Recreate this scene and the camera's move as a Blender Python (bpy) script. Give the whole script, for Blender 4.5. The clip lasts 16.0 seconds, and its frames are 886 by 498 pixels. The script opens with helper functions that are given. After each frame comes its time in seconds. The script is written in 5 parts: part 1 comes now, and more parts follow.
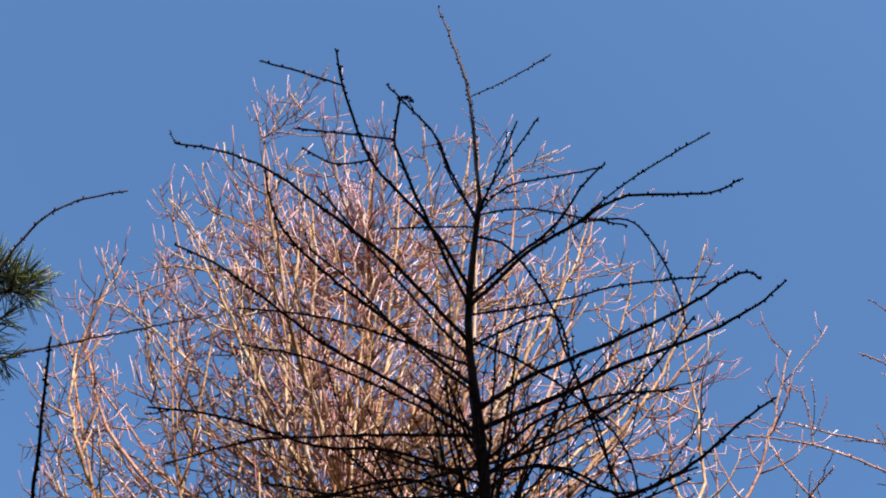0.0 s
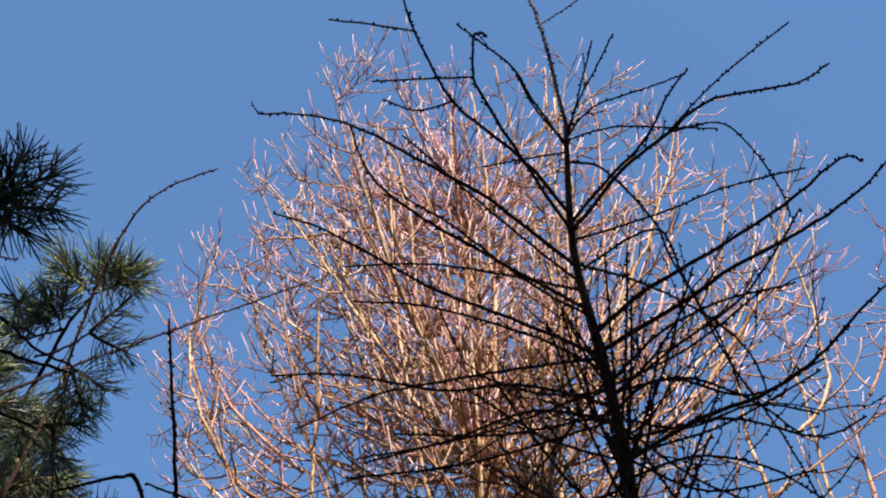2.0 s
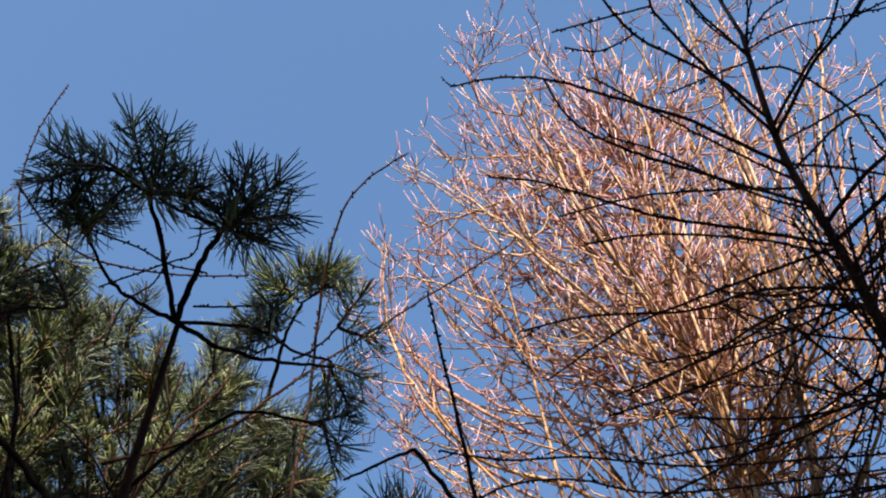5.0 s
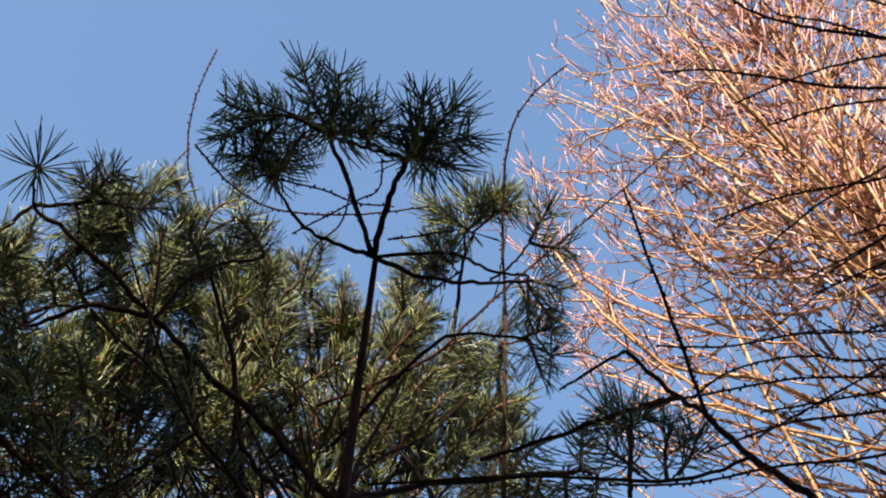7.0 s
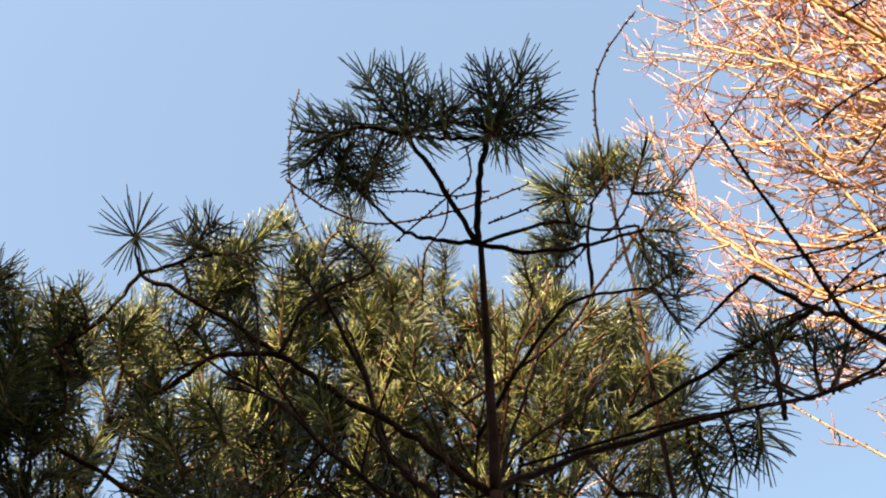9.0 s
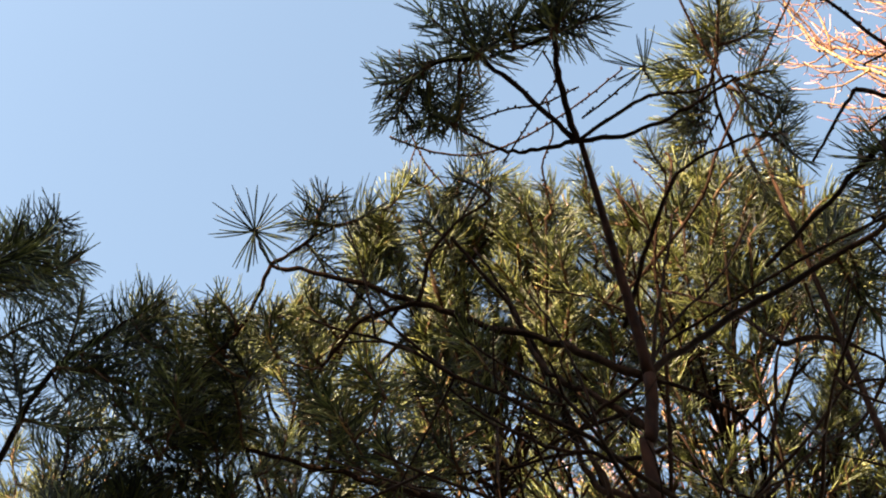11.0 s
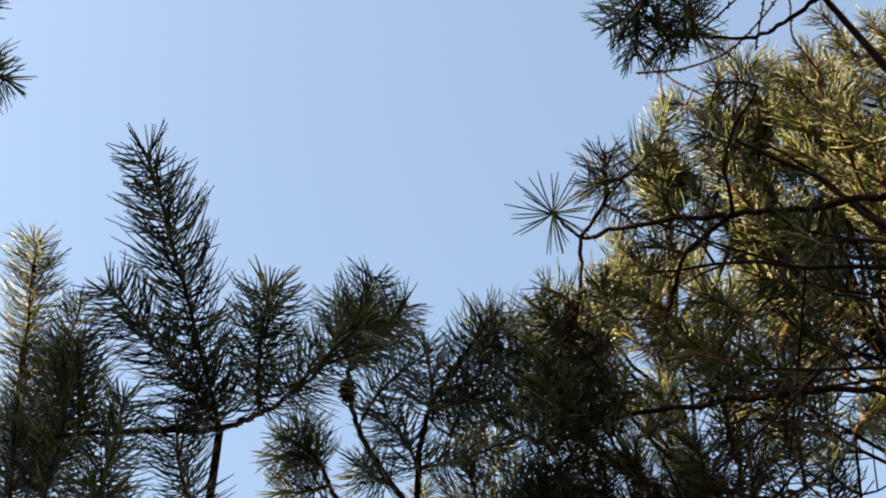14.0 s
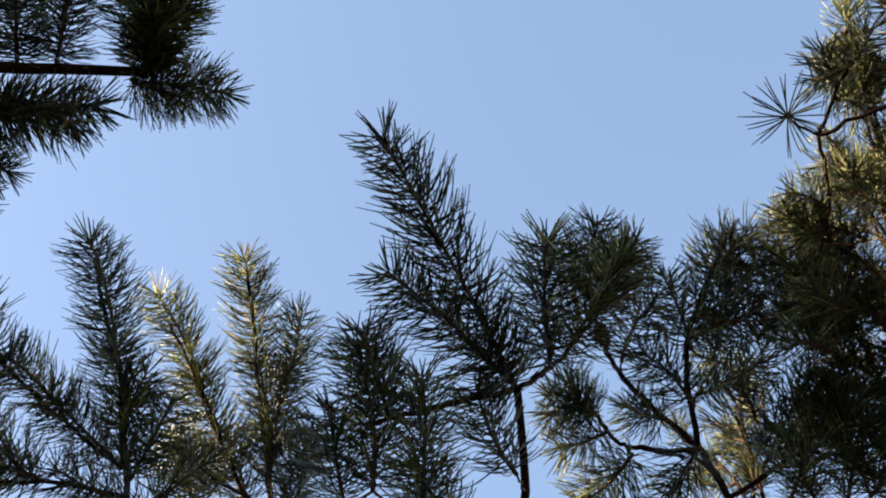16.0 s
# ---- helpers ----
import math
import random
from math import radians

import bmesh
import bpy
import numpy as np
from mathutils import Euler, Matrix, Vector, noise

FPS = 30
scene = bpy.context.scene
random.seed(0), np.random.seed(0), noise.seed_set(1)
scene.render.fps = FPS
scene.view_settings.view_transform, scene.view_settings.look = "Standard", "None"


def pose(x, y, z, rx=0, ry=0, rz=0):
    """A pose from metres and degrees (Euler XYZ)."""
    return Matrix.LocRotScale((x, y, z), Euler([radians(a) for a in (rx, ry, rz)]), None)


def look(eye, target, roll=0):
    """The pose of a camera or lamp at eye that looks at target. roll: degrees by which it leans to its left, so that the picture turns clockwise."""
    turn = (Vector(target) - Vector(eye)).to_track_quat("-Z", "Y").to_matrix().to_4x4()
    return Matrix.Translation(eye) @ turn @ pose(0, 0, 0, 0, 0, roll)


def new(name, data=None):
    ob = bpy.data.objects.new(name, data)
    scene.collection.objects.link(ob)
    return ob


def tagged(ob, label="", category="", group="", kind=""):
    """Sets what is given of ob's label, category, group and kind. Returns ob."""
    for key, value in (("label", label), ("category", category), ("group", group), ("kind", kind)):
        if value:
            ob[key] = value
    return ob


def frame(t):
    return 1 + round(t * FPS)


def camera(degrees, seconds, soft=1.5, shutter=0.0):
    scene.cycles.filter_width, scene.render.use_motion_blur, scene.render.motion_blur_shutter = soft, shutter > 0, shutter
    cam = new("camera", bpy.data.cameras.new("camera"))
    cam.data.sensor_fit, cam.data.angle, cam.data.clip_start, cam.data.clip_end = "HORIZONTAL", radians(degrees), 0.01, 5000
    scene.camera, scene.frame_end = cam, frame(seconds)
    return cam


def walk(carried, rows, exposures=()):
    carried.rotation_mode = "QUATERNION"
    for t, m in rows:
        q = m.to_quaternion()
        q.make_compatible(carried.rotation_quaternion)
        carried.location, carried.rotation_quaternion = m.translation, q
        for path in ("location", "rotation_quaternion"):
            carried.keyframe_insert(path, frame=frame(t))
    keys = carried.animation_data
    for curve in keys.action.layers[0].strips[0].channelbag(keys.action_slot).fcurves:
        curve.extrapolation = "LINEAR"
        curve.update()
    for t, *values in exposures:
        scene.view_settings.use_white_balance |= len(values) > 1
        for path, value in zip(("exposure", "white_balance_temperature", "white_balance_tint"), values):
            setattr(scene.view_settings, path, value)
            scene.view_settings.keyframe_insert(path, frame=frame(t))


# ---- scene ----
cam = camera(33.56, 16.0, soft=2.0)
walk(cam, [
    (0, pose(0.110, 0.017, 1.724, 154.34, -3.88, 8.26)),
    (0.5, pose(0.105, 0.023, 1.721, 153.82, -4.01, 9.50)),
    (1, pose(0.103, 0.030, 1.723, 152.71, -3.78, 11.93)),
    (1.5, pose(0.095, 0.032, 1.722, 152.33, -3.73, 14.32)),
    (2, pose(0.086, 0.025, 1.716, 151.69, -3.06, 17.23)),
    (2.5, pose(0.080, 0.020, 1.717, 151.62, -2.60, 19.42)),
    (3, pose(0.067, 0.008, 1.711, 151.64, -2.55, 21.26)),
    (3.5, pose(0.035, -0.001, 1.700, 151.47, -2.48, 22.88)),
    (3.7, pose(0.017, -0.002, 1.690, 151.33, -2.52, 23.40)),
    (5.8, pose(-0.163, -0.059, 1.597, 150.15, 0.43, 32.01)),
    (6, pose(-0.172, -0.061, 1.590, 149.80, 0.14, 32.32)),
    (6.5, pose(-0.201, -0.063, 1.584, 148.92, -0.02, 35.15)),
    (7, pose(-0.230, -0.071, 1.593, 148.54, -0.47, 38.26)),
    (7.5, pose(-0.227, -0.068, 1.597, 149.18, -0.94, 39.80)),
    (8, pose(-0.228, -0.031, 1.593, 150.26, 0.02, 45.71)),
    (8.2, pose(-0.228, -0.021, 1.595, 150.01, 0.33, 47.18)),
    (10.3, pose(-0.161, 0.216, 1.565, 148.74, 0.50, 65.50)),
    (10.5, pose(-0.161, 0.229, 1.561, 148.68, 0.36, 67.33)),
    (11, pose(-0.157, 0.243, 1.558, 148.09, 1.47, 72.29)),
    (11.5, pose(-0.139, 0.258, 1.562, 148.60, 2.12, 77.73)),
    (12, pose(-0.132, 0.257, 1.553, 148.48, 2.33, 81.07)),
    (12.5, pose(-0.126, 0.262, 1.557, 148.39, 2.61, 85.66)),
    (13, pose(-0.138, 0.249, 1.546, 148.15, 2.92, 90.19)),
    (13.5, pose(-0.146, 0.213, 1.544, 147.93, 3.59, 93.89)),
    (14, pose(-0.136, 0.193, 1.546, 147.89, 4.93, 97.93)),
    (14.5, pose(-0.125, 0.185, 1.552, 147.28, 5.26, 101.31)),
    (15, pose(-0.113, 0.100, 1.558, 148.51, 6.33, 103.43)),
    (15.5, pose(-0.100, -0.008, 1.563, 148.72, 7.78, 105.73)),
    (16, pose(-0.112, -0.130, 1.557, 148.62, 9.19, 108.74)),
], exposures=[(0, 1.04, 5420, 4), (1.5, 1.16, 5500, 4), (4, 1.2, 5620, 4), (6, 1.48, 6200, 4), (7, 1.68, 6550, 5), (8.2, 2.28, 8300, 6), (10.3, 2.35, 8900, 5), (13, 2.3, 9000, 6), (16, 2.05, 7700, 10.5)])

# ---- sky and sun ----
SUN_ELEVATION, SUN_AZIMUTH = radians(35.0), radians(150.0)  # azimuth clockwise from +y
world = bpy.data.worlds.new("world")
scene.world = world
world.use_nodes = True
wn = world.node_tree.nodes
sky = wn.new("ShaderNodeTexSky")
sky.sky_type, sky.sun_disc = "NISHITA", False
sky.sun_elevation, sky.sun_rotation = SUN_ELEVATION, SUN_AZIMUTH
sky.air_density, sky.dust_density, sky.ozone_density = 1.0, 1.0, 2.0
world.node_tree.links.new(sky.outputs[0], wn["Background"].inputs[0])
wn["Background"].inputs[1].default_value = 0.11
sun_way = Vector((math.sin(SUN_AZIMUTH) * math.cos(SUN_ELEVATION), math.cos(SUN_AZIMUTH) * math.cos(SUN_ELEVATION), math.sin(SUN_ELEVATION)))
sun_data = bpy.data.lights.new("sun", "SUN")
sun_data.energy, sun_data.angle, sun_data.color = 5.0, radians(0.5), (1.0, 0.88, 0.74)
sun = new("sun", sun_data)
sun.matrix_world = look(sun_way * 50, (0, 0, 0))


# ---- materials ----
def material(name, low, high, rough=0.8, scale=40.0, bump=0.4, stretch=(1, 1, 1), sheen=0.0, by_object=0.0, by_island=0.0, thin=0.0, more=()):
    """Two scales of noise between two colours, with relief and some difference from piece to piece."""
    mat = bpy.data.materials.new(name)
    mat.use_nodes = True
    nodes, links = mat.node_tree.nodes, mat.node_tree.links
    bsdf = nodes["Principled BSDF"]
    coord, mapping = nodes.new("ShaderNodeTexCoord"), nodes.new("ShaderNodeMapping")
    mapping.inputs["Scale"].default_value = stretch
    links.new(coord.outputs["Object"], mapping.inputs[0])
    fine, broad = nodes.new("ShaderNodeTexNoise"), nodes.new("ShaderNodeTexNoise")
    fine.inputs["Scale"].default_value, fine.inputs["Detail"].default_value = scale, 6
    broad.inputs["Scale"].default_value, broad.inputs["Detail"].default_value = scale * 0.12, 3
    links.new(mapping.outputs[0], fine.inputs["Vector"])
    links.new(mapping.outputs[0], broad.inputs["Vector"])
    add = nodes.new("ShaderNodeMath")
    add.operation = "ADD"
    links.new(fine.outputs["Fac"], add.inputs[0])
    links.new(broad.outputs["Fac"], add.inputs[1])
    ramp = nodes.new("ShaderNodeValToRGB")
    ramp.color_ramp.elements[0].position, ramp.color_ramp.elements[0].color = 0.36, (*low, 1)
    ramp.color_ramp.elements[1].position, ramp.color_ramp.elements[1].color = 0.66, (*high, 1)
    for place, colour in more:
        ramp.color_ramp.elements.new(place).color = (*colour, 1)
    half = nodes.new("ShaderNodeMath")
    half.operation = "MULTIPLY"
    half.inputs[1].default_value = 0.5
    links.new(add.outputs[0], half.inputs[0])
    last = half
    for amount, socket in ((by_object, nodes.new("ShaderNodeObjectInfo").outputs["Random"]), (by_island, nodes.new("ShaderNodeNewGeometry").outputs["Random Per Island"])):
        if amount:
            shift = nodes.new("ShaderNodeMath")
            shift.operation = "MULTIPLY_ADD"
            shift.inputs[1].default_value = amount
            links.new(socket, shift.inputs[0])
            links.new(last.outputs[0], shift.inputs[2])
            back = nodes.new("ShaderNodeMath")
            back.operation = "SUBTRACT"
            back.inputs[1].default_value = amount / 2
            links.new(shift.outputs[0], back.inputs[0])
            last = back
    links.new(last.outputs[0], ramp.inputs[0])
    links.new(ramp.outputs[0], bsdf.inputs["Base Color"])
    bsdf.inputs["Roughness"].default_value = rough
    bsdf.inputs["Specular IOR Level"].default_value = 0.3 + sheen
    if bump:
        relief = nodes.new("ShaderNodeBump")
        relief.inputs["Strength"].default_value, relief.inputs["Distance"].default_value = bump, 0.002
        links.new(fine.outputs["Fac"], relief.inputs["Height"])
        links.new(relief.outputs[0], bsdf.inputs["Normal"])
    if thin:
        glow, mix = nodes.new("ShaderNodeBsdfTranslucent"), nodes.new("ShaderNodeMixShader")
        mix.inputs[0].default_value = thin
        links.new(ramp.outputs[0], glow.inputs["Color"])
        links.new(bsdf.outputs[0], mix.inputs[1])
        links.new(glow.outputs[0], mix.inputs[2])
        links.new(mix.outputs[0], nodes["Material Output"].inputs["Surface"])
    return mat


# bark of the shaded larches, their shade put into a near-black colour
LARCH_BARK_SHADED = material("larch_bark_shaded", (0.020, 0.009, 0.007), (0.078, 0.037, 0.023), 0.9, 180, 0.6, (1, 1, 0.4), sheen=-0.22)
# sunlit larch stems: cream stops paint the sun, brown stops the shaded side
LARCH_STEM_LIT = material("larch_stem_lit", (0.10, 0.040, 0.015), (0.66, 0.46, 0.29), 0.8, 95, 0.8, (1, 1, 0.6), by_object=0.16, more=((0.50, (0.42, 0.225, 0.10)), (0.76, (0.86, 0.77, 0.68))))
# twigs vary piece by piece from painted shade brown to painted sunlit pink
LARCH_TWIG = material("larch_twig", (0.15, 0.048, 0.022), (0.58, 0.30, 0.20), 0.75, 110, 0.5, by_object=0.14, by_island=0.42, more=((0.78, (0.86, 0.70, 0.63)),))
# low inner larch limbs: browner, with the shade on them put into the colour
LARCH_INNER_SHADED = material("larch_inner_shaded", (0.12, 0.038, 0.012), (0.50, 0.245, 0.095), 0.8, 95, 0.7, (1, 1, 0.6), by_object=0.14, by_island=0.3, more=((0.80, (0.74, 0.52, 0.31)),))
LARCH_BUD = material("larch_bud", (0.03, 0.014, 0.011), (0.14, 0.072, 0.056), 0.75, 160, 0.3, by_island=0.3)
# pink tips, with sunlit paleness and shadow-side darkness in their colour range
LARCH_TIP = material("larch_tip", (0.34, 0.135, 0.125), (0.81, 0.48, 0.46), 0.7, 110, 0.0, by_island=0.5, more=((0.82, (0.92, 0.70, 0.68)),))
PINE_BARK = material("pine_bark", (0.014, 0.008, 0.006), (0.052, 0.025, 0.016), 0.9, 150, 0.6, (1, 1, 0.5), sheen=-0.22, by_object=0.1)
PINE_STEM = material("pine_stem", (0.014, 0.006, 0.005), (0.066, 0.024, 0.014), 0.85, 90, 0.7, (1, 1, 0.3), sheen=-0.2)
PINE_TWIG = material("pine_twig", (0.06, 0.028, 0.016), (0.22, 0.11, 0.06), 0.8, 150, 0.5)
NEEDLE = material("pine_needle", (0.025, 0.026, 0.017), (0.205, 0.232, 0.074), 0.40, 60, 0.0, sheen=0.17, by_object=0.22, by_island=0.54, thin=0.32, more=((0.78, (0.50, 0.50, 0.20)), (0.93, (0.42, 0.22, 0.09))))
CONE = material("pine_cone", (0.018, 0.011, 0.009), (0.075, 0.042, 0.028), 0.8, 120, 0.5)
GROUND = material("forest_floor", (0.04, 0.03, 0.02), (0.14, 0.10, 0.055), 0.95, 9, 0.8)
# dark green of the added screen that casts the shade, never in view
SCREEN_DARK = material("screen_dark", (0.012, 0.02, 0.008), (0.05, 0.06, 0.025), 0.95, 2, 0.8)


# ---- mesh helpers ----
class Acc:
    """Vertices and faces gathered for one mesh."""

    def __init__(self):
        self.v, self.f = [], []

    def tube(self, pts, radii, sides=5):
        start, n = len(self.v), len(pts)
        pts = [Vector(p) for p in pts]
        side = None
        for i, p in enumerate(pts):
            way = (pts[min(i + 1, n - 1)] - pts[max(i - 1, 0)]).normalized()
            if side is None:
                side = way.orthogonal().normalized()
            else:
                side = (side - way * side.dot(way)).normalized()
            other = way.cross(side)
            for k in range(sides):
                a = 2 * math.pi * k / sides
                self.v.append(p + (side * math.cos(a) + other * math.sin(a)) * radii[i])
        for i in range(n - 1):
            for k in range(sides):
                a, b = start + i * sides + k, start + i * sides + (k + 1) % sides
                self.f.append((a, b, b + sides, a + sides))
        self.f.append(tuple(start + k for k in reversed(range(sides))))
        self.f.append(tuple(start + (n - 1) * sides + k for k in range(sides)))

    def knob(self, p, way, r, length):
        """A short stubby spur."""
        start = len(self.v)
        side = way.orthogonal().normalized()
        other = way.cross(side)
        for k in range(3):
            a = 2.0944 * k
            self.v.append(p + (side * math.cos(a) + other * math.sin(a)) * r)
        for k in range(3):
            a = 2.0944 * k
            self.v.append(p + way * length + (side * math.cos(a) + other * math.sin(a)) * r * 0.75)
        for k in range(3):
            m = (k + 1) % 3
            self.f.append((start + k, start + m, start + 3 + m, start + 3 + k))
        self.f.append((start + 3, start + 4, start + 5))

    def mesh(self, name, mat, smooth=True):
        me = bpy.data.meshes.new(name)
        me.from_pydata([tuple(p) for p in self.v], [], self.f)
        if smooth:
            me.polygons.foreach_set("use_smooth", [True] * len(me.polygons))
        me.materials.append(mat)
        return me


def part(name, data, mat, parent, label=""):
    """One mesh object under a thing or under a part; data is an Acc or a mesh to share."""
    me = data.mesh(name, mat) if isinstance(data, Acc) else data
    ob = new(name, me)
    ob.parent = parent
    return tagged(ob, label)


def thing(name, base, label, category, group=""):
    ob = new(name)
    ob.location = base
    ob.empty_display_size = 0.2
    return tagged(ob, label, category, group)


def bow(a, m, b, n=10, shake=0.0, rng=random):
    """A bent line from a through m (half way) to b."""
    a, m, b = Vector(a), Vector(m), Vector(b)
    c = m * 2 - (a + b) / 2
    pts = []
    for i in range(n + 1):
        t = i / n
        p = a * (1 - t) ** 2 + c * 2 * t * (1 - t) + b * t * t
        if 0 < i < n and shake:
            p = p + Vector((rng.uniform(-1, 1), rng.uniform(-1, 1), rng.uniform(-1, 1))) * shake
        pts.append(p)
    return pts


def taper(r0, r1, n):
    return [r0 + (r1 - r0) * (i / n) for i in range(n + 1)]


def any_way(rng):
    while True:
        v = Vector((rng.uniform(-1, 1), rng.uniform(-1, 1), rng.uniform(-1, 1)))
        if 0.1 < v.length < 1:
            return v.normalized()


def spurs(acc, pts, radii, gap, rng, size=1.0):
    """Short knobbly spur shoots along a larch twig."""
    for a, b, r in zip(pts[:-1], pts[1:], radii):
        way = (b - a).normalized()
        steps = max(1, int((b - a).length / gap))
        for i in range(steps):
            p = a + (b - a) * ((i + rng.random()) / steps)
            out = any_way(rng)
            out = (out - way * out.dot(way)).normalized()
            acc.knob(p, (out + way * 0.3).normalized(), 0.0026 * size, r + 0.0030 * size * rng.uniform(0.6, 1.25))


# ---- ground ----
def ground():
    acc = Acc()
    n, size = 60, 2500.0
    for i in range(n + 1):
        for j in range(n + 1):
            u, v = 2 * i / n - 1, 2 * j / n - 1
            x, y = math.copysign(abs(u) ** 4, u) * size, math.copysign(abs(v) ** 4, v) * size
            acc.v.append(Vector((x, y, 0.12 * noise.noise((x * 0.4, y * 0.4, 0)) - 0.05)))
    for i in range(n):
        for j in range(n):
            a = i * (n + 1) + j
            acc.f.append((a, a + n + 1, a + n + 2, a + 1))
    tagged(new("ground", acc.mesh("ground", GROUND)), "brown needle-strewn forest floor under the young trees", "ground", kind="structure")


ground()


# ---- pine shoots ----
def needle(acc, p, way, bend, length, r):
    """One needle: three-sided, curved, of even width with a blunt end."""
    start = len(acc.v)
    side = way.orthogonal().normalized()
    other = way.cross(side)
    for s, w in ((0.0, 0.8), (0.4, 1.0), (0.72, 1.0), (1.0, 0.55)):
        q = p + way * length * s + bend * length * 0.34 * s * s
        for k in range(3):
            a = 2.0944 * k
            acc.v.append(q + (side * math.cos(a) + other * math.sin(a)) * r * w)
    for i in range(3):
        for k in range(3):
            j, m = start + 3 * i, (k + 1) % 3
            acc.f.append((j + k, j + m, j + 3 + m, j + 3 + k))
    acc.f.append((start + 9, start + 10, start + 11))


def shoot_meshes(seed, length, count, size, open_base, open_tip, bare=0.0, crook=0.06, r=0.00112, curl=1.0, pair=2):
    """A shoot along +z: its twig, and its needles, which stand open_base degrees off the twig at its foot and open_tip at its end."""
    rng = random.Random(seed)
    twig, leaves = Acc(), Acc()
    side = Vector((rng.uniform(-1, 1), rng.uniform(-1, 1), 0)) * crook * length
    line = bow((0, 0, 0), side + Vector((0, 0, length * 0.5)), (0, 0, length), 6)
    twig.tube(line, taper(0.0038, 0.0022, 6), 5)
    for i in range(count):
        t = bare + (1 - bare) * (i + 0.5 * rng.random()) / count
        k = min(int(t * 6), 5)
        p = line[k].lerp(line[k + 1], t * 6 - k)
        axis = (line[k + 1] - line[k]).normalized()
        a = 2.39996 * i + rng.gauss(0, 0.3)
        out = Vector((math.cos(a), math.sin(a), 0))
        out = (out - axis * out.dot(axis)).normalized()
        open_ = radians(max(4, open_base + (open_tip - open_base) * t + rng.gauss(0, 10)))
        if t > 0.91 and open_base < 100:
            open_ = math.acos(rng.uniform(math.cos(radians(open_tip + 8)), 1.0))
        way = axis * math.cos(open_) + out * math.sin(open_)
        bend = (axis * rng.uniform(0.6, 1.5) + any_way(rng) * 0.4) * curl * min(1.0, max(0.15, (1.0 - t) / 0.25))
        long = size * rng.uniform(0.75, 1.08) * (1 - 0.16 * max(0.0, t - 0.7) / 0.3)
        for k in range(pair):
            needle(leaves, p, (way + any_way(rng) * 0.22).normalized(), bend + any_way(rng) * 0.3, long * rng.uniform(0.9, 1.0), r)
    return twig.mesh("shoot", PINE_TWIG), leaves.mesh("needles", NEEDLE)


SHOOTS = {
    "long": [shoot_meshes(10, 0.41, 285, 0.076, 90, 78, 0.02, 0.06, 0.00135, 1.35)],
    "brush": [shoot_meshes(12 + k, 0.30, 192, 0.076, 90, 78, 0.03, 0.07, 0.00135, 1.35) for k in range(3)],
    "mid": [shoot_meshes(16 + k, 0.20, 108, 0.072, 90, 76, 0.04, 0.08, 0.00135, 1.35) for k in range(4)],
    "thick": [shoot_meshes(80 + k, 0.20, 200, 0.068, 94, 70, 0.03, 0.08, 0.0013) for k in range(3)],
    "short": [shoot_meshes(20 + k, 0.13, 80, 0.068, 96, 70, 0.05, 0.08, 0.0012) for k in range(4)],
    "airy": [shoot_meshes(26 + k, 0.10, 44, 0.060, 108, 66, 0.05, 0.10, 0.0013, 1.2) for k in range(4)],
    "sprig": [shoot_meshes(70, 0.03, 11, 0.062, 105, 60, 0.4)],
    "small": [shoot_meshes(50 + k, 0.085, 46, 0.042, 104, 56, 0.04, 0.14, 0.00098, 1.6) for k in range(6)],
    "fan": [shoot_meshes(60 + k, 0.05, 36, 0.061, 98, 36, 0.1, 0.1, 0.0012) for k in range(5)],
    "tuft": [shoot_meshes(30 + k, 0.07, 38, 0.064, 108, 50, 0.1, 0.08, 0.0012) for k in range(4)],
    "star": [shoot_meshes(40, 0.03, 34, 0.082, 108, 78, 0.5, 0.06, 0.0013, 0.25, 1)],
    "spray": [shoot_meshes(90 + k, 0.09, 30, 0.056, 100, 52, 0.12, 0.08, 0.00115, 1.4) for k in range(4)],
}
shoot_rng = random.Random(5)


def shoot(tree, kind, p, way, size=1.0):
    """A shoot of a pine with its needles, growing from p."""
    twig, leaves = shoot_rng.choice(SHOOTS[kind])
    way = Vector(way).normalized()
    turn = way.to_track_quat("Z", "Y").to_matrix().to_4x4() @ Matrix.Rotation(shoot_rng.uniform(0, 6.28), 4, "Z")
    ob = new("shoot", twig)
    ob.parent = tree
    ob.matrix_basis = Matrix.Translation(Vector(p) - tree.location) @ turn @ Matrix.Diagonal((size, size, size, 1))
    leaf = new("needles", leaves)
    leaf.parent = ob
    return ob


JOINTS = {}  # points of the wood of each pine, to which its shoots are joined


def wood(tree, name, pts, r0, r1, mat, sides=6):
    """A bare trunk or limb as a part of a tree."""
    acc = Acc()
    pts = [Vector(p) - tree.location for p in pts]
    run = [0.0]
    for a, b in zip(pts[:-1], pts[1:]):
        run.append(run[-1] + (b - a).length)
    acc.tube(pts, [r0 + (r1 - r0) * s / run[-1] for s in run], sides)
    JOINTS.setdefault(tree.name, []).extend(p + tree.location for p in pts)
    return part(name, acc, mat, tree)


# ---- builders for the trees ----
def smooth_line(pts, n=4):
    """A soft line through the given points."""
    pts = [Vector(p) for p in pts]
    out = []
    for i in range(len(pts) - 1):
        p0, p1, p2, p3 = pts[max(i - 1, 0)], pts[i], pts[i + 1], pts[min(i + 2, len(pts) - 1)]
        for k in range(n):
            t = k / n
            out.append(0.5 * (2 * p1 + (p2 - p0) * t + (2 * p0 - 5 * p1 + 4 * p2 - p3) * t * t + (3 * p1 - p0 - 3 * p2 + p3) * t ** 3))
    out.append(pts[-1])
    return out


larch_rng = random.Random(11)


